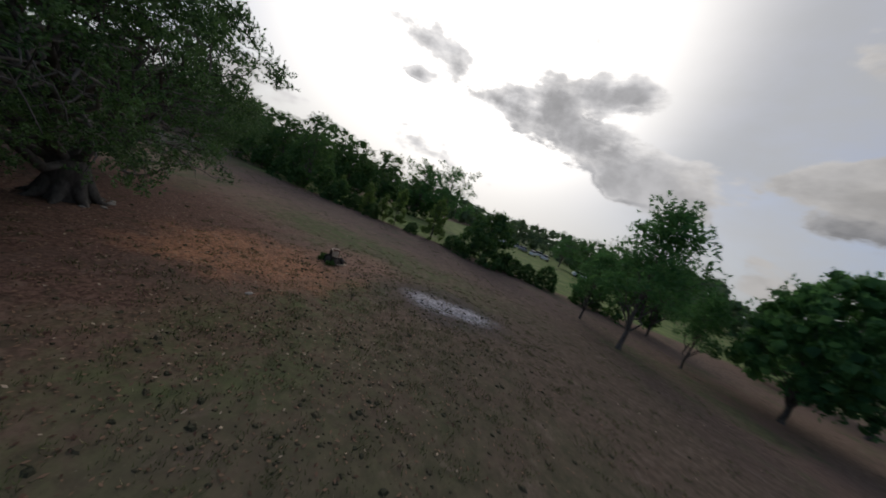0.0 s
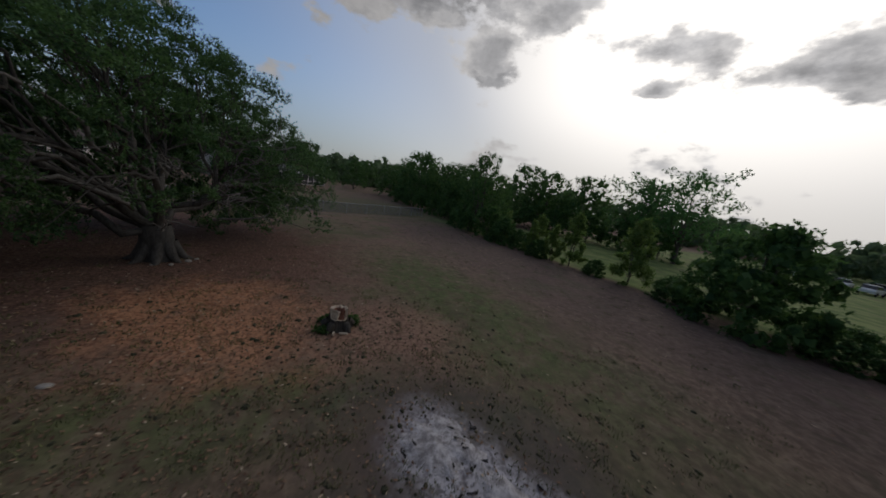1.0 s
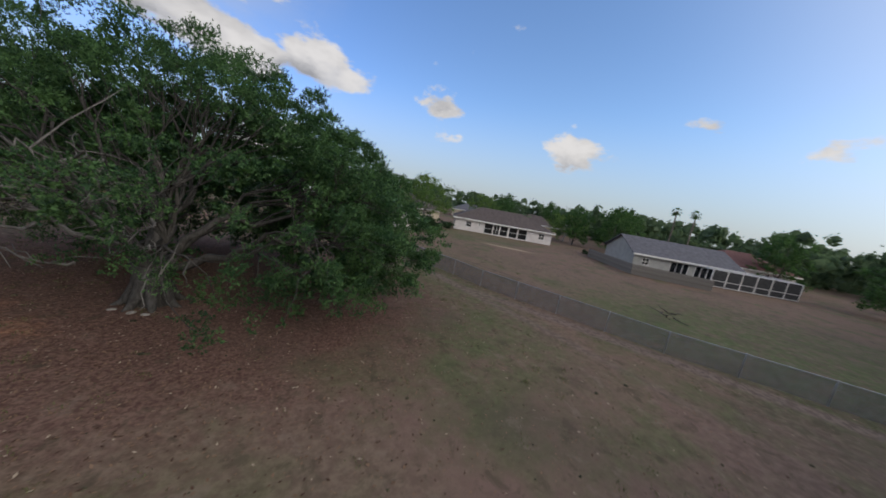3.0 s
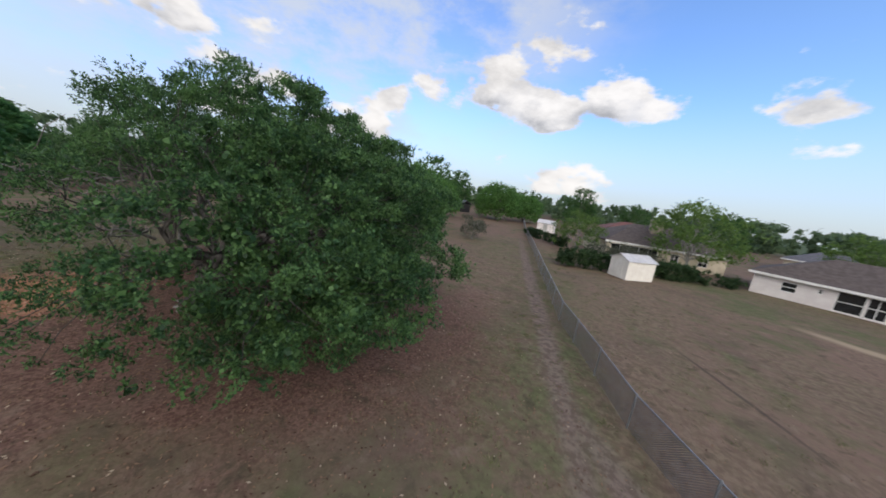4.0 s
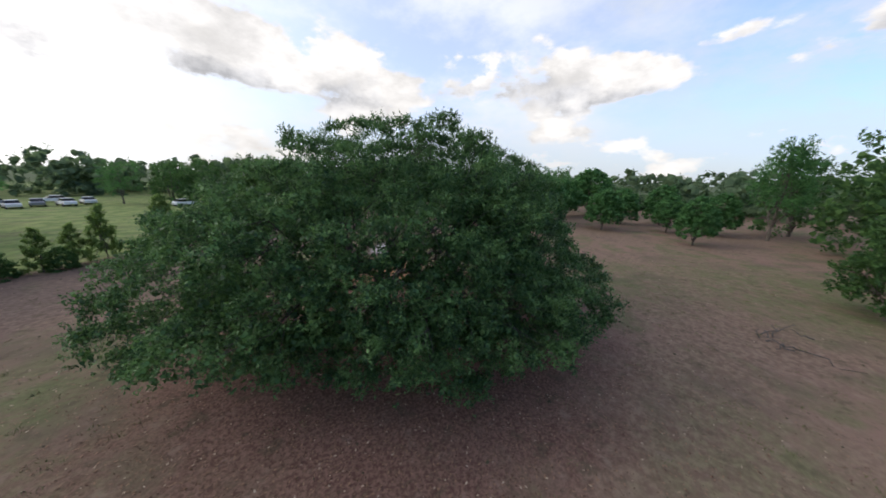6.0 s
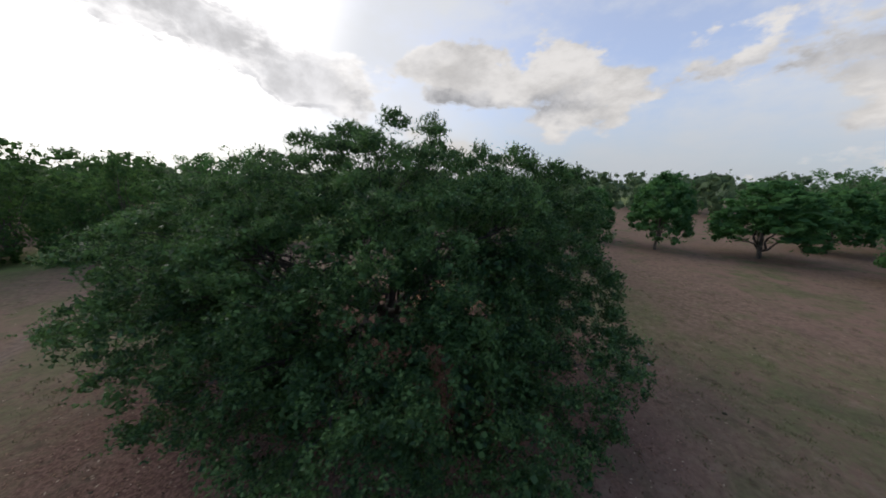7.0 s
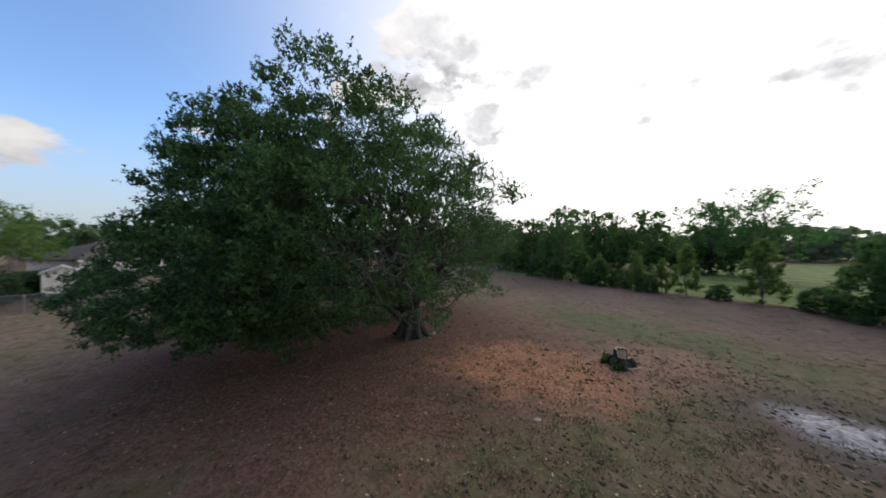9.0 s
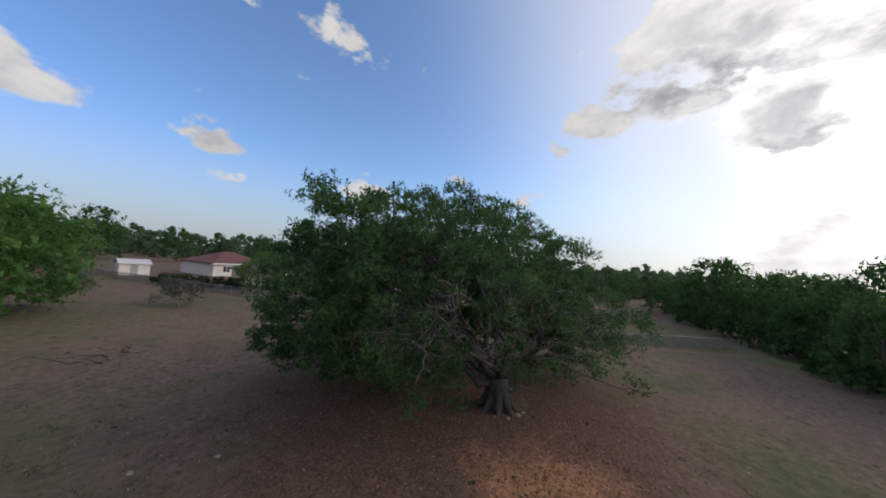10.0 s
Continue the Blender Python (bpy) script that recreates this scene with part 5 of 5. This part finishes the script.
# ---------------------------------------------------------------- stump, ash, stones, brush
def stump():
    rng = np.random.default_rng(5)
    s = thing("tree_stump", "dark broken tree stump with pale cut top and red rot", "stump", at=pose(6.2, 5.7, lie(6.2, 5.7), 0, 0, 35) @ Matrix.Scale(0.70, 4))
    n, rings = 36, 10
    a = np.linspace(0, 2 * np.pi, n, endpoint=False)
    verts = []
    top = 0.50 + 0.40 * (np.cos(a - 2.6) > -0.15) + rng.normal(0, 0.02, n)
    for k in range(rings + 1):
        t = k / rings
        flute = 1 + 0.10 * np.sin(5 * a + 0.6) * (1.3 - t) + 0.05 * np.sin(11 * a)
        r = (0.40 + 0.34 * (1 - t) ** 3) * flute
        verts.append(np.column_stack([np.cos(a) * r, np.sin(a) * r * 0.9, -0.1 + (top + 0.1) * t]))
    for shrink in (0.93, 0.62, 0.30):
        last = verts[rings]
        low = 0.0 if shrink > 0.9 else 0.05 + 0.12 * (0.62 - shrink)
        verts.append(np.column_stack([last[:, 0] * shrink, last[:, 1] * shrink, last[:, 2] + 0.008 - low]))
    v = np.concatenate(verts)
    faces = []
    for k in range(rings + 3):
        for j in range(n):
            faces.append((k * n + j, k * n + (j + 1) % n, (k + 1) * n + (j + 1) % n, (k + 1) * n + j))
    faces = np.array(faces)
    child("bark", fast_mesh("bark", v[: (rings + 1) * n], faces[: rings * n], STUMP_BARK), s)
    child("cut_top", fast_mesh("cut_top", v[rings * n: (rings + 3) * n], faces[rings * n: (rings + 2) * n] - rings * n, CUT_WOOD), s, "pale sawn top")
    bm = bmesh.new()
    bm_v = [bm.verts.new(q) for q in v[(rings + 2) * n: (rings + 3) * n]]
    c0 = bm.verts.new((0, 0, 0.45))
    for j in range(n):
        bm.faces.new((bm_v[j], bm_v[(j + 1) % n], c0))
    part("rotten_heart", bm, ROT_WOOD, s, "dark red rotten heart")
    # split faces where the stump steps down
    for q, (x0, y0, z0, w_, h_, turn) in enumerate(((0.30, -0.24, 0.46, 0.30, 0.40, 20), (0.40, 0.02, 0.44, 0.24, 0.44, 60), (0.26, 0.26, 0.45, 0.24, 0.36, 110))):
        bm = bmesh.new()
        box(bm, -w_ / 2, -0.04, 0, w_ / 2, 0.04, h_)
        bmesh.ops.subdivide_edges(bm, edges=bm.edges[:], cuts=3, use_grid_fill=True)
        for vert in bm.verts:
            vert.co += Vector(rng.normal(0, 0.014, 3))
        m_ = pose(x0 - 0.22, y0, z0, -8, 0, turn)
        bmesh.ops.transform(bm, matrix=m_, verts=bm.verts)
        part("split_face", bm, ROT_WOOD if q == 1 else CUT_WOOD, s)
    for k, az in enumerate((0.2, 1.1, 2.2, 3.1, 4.0, 5.1)):
        o = np.array([math.cos(az), math.sin(az), 0])
        far = rng.uniform(0.62, 0.85)
        v, f = tubes([(np.array([o * 0.42 + (0, 0, 0.34), o * 0.60 + (0, 0, 0.16), o * far * 0.8 + (0, 0, 0.05), o * far + (0, 0, -0.08)]), np.array([0.17, 0.16, 0.10, 0.05]))], 8)
        child("root", fast_mesh("root", v, f, STUMP_BARK if k % 2 else BARK, True), s)
    for x0, y0, turn in ((0.74, -0.22, 25), (0.50, -0.55, -40)):
        bm = bmesh.new()
        box(bm, -0.20, -0.05, 0.0, 0.20, 0.05, 0.07)
        bmesh.ops.bevel(bm, geom=bm.edges[:], offset=0.02, segments=1, affect="EDGES")
        bmesh.ops.transform(bm, matrix=pose(x0, y0, 0.05, 4, -12, turn), verts=bm.verts)
        part("splinter", bm, CUT_WOOD, s, "pale broken splinter")


stump()


def weeds(x, y, size, seed, label):
    rng = np.random.default_rng(seed)
    w_ = thing("weed_clump", label, "weeds", "weeds round the stump", at=pose(x, y, lie(x, y)))
    n = 14
    p = np.column_stack([rng.normal(0, size * 0.5, n), rng.normal(0, size * 0.5, n), rng.uniform(0.08, size * 0.7, n)])
    v, f = leaves(rng, p, np.full(n, size * 0.35), np.full(n, 60), 0.055, 0.8)
    child("leaves", fast_mesh("leaves", v, f, WEED), w_)
    v, f = tubes([(bend(rng, (q[0] * 0.3, q[1] * 0.3, -0.03), q, 0, 0.1, 4), np.linspace(0.010, 0.004, 4)) for q in p], 4)
    child("stalks", fast_mesh("stalks", v, f, TRUNK), w_)


for k, (x, y, size) in enumerate(((5.84, 5.35, 0.17), (5.70, 5.72, 0.17), (5.86, 6.12, 0.15), (6.52, 5.30, 0.13))):
    weeds(x, y, size, 300 + k, "low green weeds growing against a stump")


def ash_pile(x, y, rx, ry, turn, seed):
    rng = np.random.default_rng(seed)
    n, rings = 40, 10
    verts = [(0, 0, 0.035)]
    for k in range(1, rings + 1):
        for j in range(n):
            a = 2 * math.pi * j / n
            wob = 1 + 0.55 * noise.noise(Vector((math.cos(a) * 1.3, math.sin(a) * 1.3, seed))) + 0.30 * noise.noise(Vector((math.cos(a) * 4, math.sin(a) * 4, seed)))
            r = k / rings * wob
            px, py = math.cos(a) * rx * r, math.sin(a) * ry * r
            verts.append((px, py, 0.045 * (1 - (k / rings) ** 2) + 0.035 * noise.noise(Vector((px * 3.5, py * 3.5, seed))) - 0.06 * (k / rings) ** 3))
    bm = bmesh.new()
    vs = [bm.verts.new(q) for q in verts]
    for j in range(n):
        bm.faces.new((vs[0], vs[1 + j], vs[1 + (j + 1) % n]))
        for k in range(rings - 1):
            a, b = 1 + k * n, 1 + (k + 1) * n
            bm.faces.new((vs[a + j], vs[b + j], vs[b + (j + 1) % n], vs[a + (j + 1) % n]))
    pile = thing("ash_pile", "pale grey ash heap of a burnt-out bonfire", "ash", "bonfire remains", at=pose(x, y, lie(x, y) + 0.02, 0, 0, turn))
    part("ash", bm, ASH, pile, smooth=True)
    for k in range(14):
        a, r = rng.uniform(0, 6.28), rng.uniform(0.3, 1.25)
        bm = bmesh.new()
        lx, ly = rng.uniform(0.03, 0.08), rng.uniform(0.008, 0.016)
        box(bm, -lx, -ly, -ly, lx, ly, ly)
        for vert in bm.verts:
            vert.co += Vector(rng.normal(0, 0.012, 3))
        bmesh.ops.transform(bm, matrix=pose(math.cos(a) * rx * r, math.sin(a) * ry * r, 0.06 * max(0.0, 1 - r * r) + 0.015, 0, rng.uniform(-10, 10), rng.uniform(0, 180)), verts=bm.verts)
        part("charred_stick", bm, CHAR, pile)


ash_pile(10.8, 7.7, 0.95, 0.72, 40, 2)
ash_pile(12.3, 8.7, 1.2, 0.60, 36, 7)


def stone(x, y, size, seed):
    rng = np.random.default_rng(seed)
    bm = bmesh.new()
    bmesh.ops.create_icosphere(bm, subdivisions=2, radius=size)
    for vert in bm.verts:
        vert.co = Vector((vert.co.x * 1.2, vert.co.y * 0.8, vert.co.z * 0.38)) * (1 + 0.35 * noise.noise(vert.co * 5 + Vector((seed, 0, 0))))
    me = bpy.data.meshes.new("stone")
    bm.to_mesh(me)
    bm.free()
    me.materials.append(STONE)
    ob = new("stone", me)
    ob.matrix_basis = pose(x, y, lie(x, y) + size * 0.12, 0, 0, rng.uniform(0, 180))
    tagged(ob, "flat pale stone lying on bare sand", "stone", "stones")


stone(8.45, 0.6, 0.11, 1)
stone(0.45, -0.45, 0.14, 2)
stone(1.05, -0.75, 0.10, 3)
stone(0.05, -0.30, 0.11, 4)
stone(1.2, -1.3, 0.09, 8)
stone(9.05, -8.0, 0.09, 5)
stone(10.7, -9.1, 0.10, 6)


def brush_pile(x, y, seed):
    rng = np.random.default_rng(seed)
    b = thing("brush_pile", "low heap of dead dark branches on the grass", "brushwood", at=pose(x, y, lie(x, y)))
    for k in range(12):
        p = np.array([rng.normal(0, 0.6), rng.normal(0, 0.5), rng.uniform(0.02, 0.3)])
        q = p + np.array([rng.normal(0, 0.9), rng.normal(0, 0.7), rng.uniform(-0.1, 0.35)])
        v, f = tubes([(bend(rng, p, q, 0, 0.15, 6), np.linspace(0.035, 0.008, 6))], 5)
        child("branch", fast_mesh("branch", v, f, BARK, True), b)


brush_pile(-29.8, 2.3, 12)
brush_pile(8.0, -21.0, 13)


# ---------------------------------------------------------------- leaf litter and grass
def litter_material(name, a, b, c):
    m, n, p = material(name, 0.85, 0.2)
    chance = n.add("NewGeometry").outputs["Random Per Island"]
    col = n.mix(n.step(chance, 0.2, 0.6), rgb(*a), rgb(*b))
    n.put(p.inputs["Base Color"], n.mix(n.step(chance, 0.93, 0.97), col, rgb(*c)))
    return m


LITTER = litter_material("dry_leaves", (0.080, 0.045, 0.030), (0.200, 0.125, 0.080), (0.380, 0.300, 0.215))
GRASS = litter_material("grass_blades", (0.070, 0.090, 0.030), (0.140, 0.150, 0.060), (0.260, 0.230, 0.130))


def ground_z(p):
    return np.array([lie(a, b) for a, b in p])


def fallen_leaves():
    rng = np.random.default_rng(21)
    near = rng.normal(0, 1, (26000, 2)) * (6.5, 6.0) + (-0.8, -4.2)
    wide = rng.uniform(-1, 1, (16000, 2)) * (26, 26) + (0, -2)
    warm = rng.normal(0, 1, (5000, 2)) * (4.0, 4.0) + (9.0, 2.0)
    p = np.concatenate([near, wide, warm])
    n = len(p)
    z = ground_z(p) + rng.uniform(0.012, 0.035, n)
    a = rng.uniform(0, 6.283, n)
    s = rng.uniform(0.022, 0.055, n)
    c, q = np.cos(a), np.sin(a)
    tilt = rng.uniform(-0.4, 0.4, n)
    corners = []
    for u, v in ((-1, 0), (0, 0.5), (1, 0), (0, -0.5)):
        corners.append(np.column_stack([p[:, 0] + s * (u * c - v * q), p[:, 1] + s * (u * q + v * c), z + s * u * tilt]))
    v = np.stack(corners, 1).reshape(-1, 3)
    tagged(new("fallen_leaves", fast_mesh("fallen_leaves", v, np.arange(4 * n).reshape(-1, 4), LITTER)), "scattered dry brown oak leaves on the field", "leaf litter", kind="stuff")


def grass():
    rng = np.random.default_rng(22)
    spots = np.concatenate([rng.normal(0, 1, (1100, 2)) * (5.0, 5.0) + (12, 4), rng.normal(0, 1, (260, 2)) * (5, 5) + (14, -10), rng.uniform(-1, 1, (700, 2)) * (26, 24) + (0, 0),
                            rng.normal(0, 1, (240, 2)) * (1.0, 16.0) + (-13.2, -16.0)])
    verts = []
    idx = np.repeat(np.arange(len(spots)), 26)
    n = len(idx)
    p = spots[idx] + rng.normal(0, 0.12, (n, 2))
    z = ground_z(spots)[idx]
    a = rng.uniform(0, 6.283, n)
    h = rng.uniform(0.03, 0.10, n)
    w_ = 0.009
    lean = rng.normal(0, 0.035, (n, 2))
    base0 = np.column_stack([p[:, 0] - w_ * np.sin(a), p[:, 1] + w_ * np.cos(a), z - 0.01])
    base1 = np.column_stack([p[:, 0] + w_ * np.sin(a), p[:, 1] - w_ * np.cos(a), z - 0.01])
    tip = np.column_stack([p[:, 0] + lean[:, 0], p[:, 1] + lean[:, 1], z + h])
    v = np.stack([base0, base1, tip], 1).reshape(-1, 3)
    tagged(new("grass_tufts", fast_mesh("grass_tufts", v, np.arange(3 * n).reshape(-1, 3), GRASS)), "thin tufts of short green and straw grass", "grass", kind="stuff")


def clods():
    """Small dark lumps of turned earth and matted grass on the bare ground."""
    rng = np.random.default_rng(23)
    p = np.concatenate([rng.normal(0, 1, (1500, 2)) * (3.2, 3.6) + (11.5, 6.0), rng.normal(0, 1, (700, 2)) * (2.6, 2.2) + (12.5, -1.0), rng.normal(0, 1, (360, 2)) * (1.9, 2.8) + (6.2, 3.0), rng.normal(0, 1, (300, 2)) * (1.6, 1.8) + (7.0, 7.4), rng.uniform(-1, 1, (900, 2)) * (22, 24) + (2, -4)])
    p = p[np.hypot(p[:, 0] + 0.3, p[:, 1] + 1.4) > 1.6]
    n, sides = len(p), 6
    s = rng.uniform(0.014, 0.038, n) * rng.choice([0.7, 1.0, 1.6, 2.4], n, p=(0.3, 0.35, 0.25, 0.1))
    z = ground_z(p)
    turn = np.linspace(0, 2 * np.pi, sides, endpoint=False)[None] + rng.uniform(0, 6.28, (n, 1))
    r = s[:, None] * rng.uniform(0.7, 1.35, (n, sides))
    low = np.stack([p[:, :1] + np.cos(turn) * r * 1.25, p[:, 1:] + np.sin(turn) * r, np.repeat(z[:, None] - 0.01, sides, 1)], -1)
    high = np.stack([p[:, :1] + np.cos(turn) * r * 0.62, p[:, 1:] + np.sin(turn) * r * 0.55, z[:, None] + s[:, None] * rng.uniform(0.25, 0.6, (n, sides))], -1)
    v = np.concatenate([low, high], 1).reshape(-1, 3)
    k = np.arange(sides)
    wall = np.stack([k, (k + 1) % sides, sides + (k + 1) % sides, sides + k], 1)
    lid = np.array([[6, 7, 8, 9], [6, 9, 10, 11]])
    one = np.concatenate([wall, lid])
    f = (one[None] + (np.arange(n) * 2 * sides)[:, None, None]).reshape(-1, 4)
    tagged(new("earth_clods", fast_mesh("earth_clods", v, f, CLOD)), "small dark clods of earth and matted grass on bare ground", "clods", kind="stuff")


CLOD = litter_material("earth_clods", (0.040, 0.040, 0.023), (0.082, 0.070, 0.042), (0.150, 0.118, 0.080))
clods()
fallen_leaves()
grass()
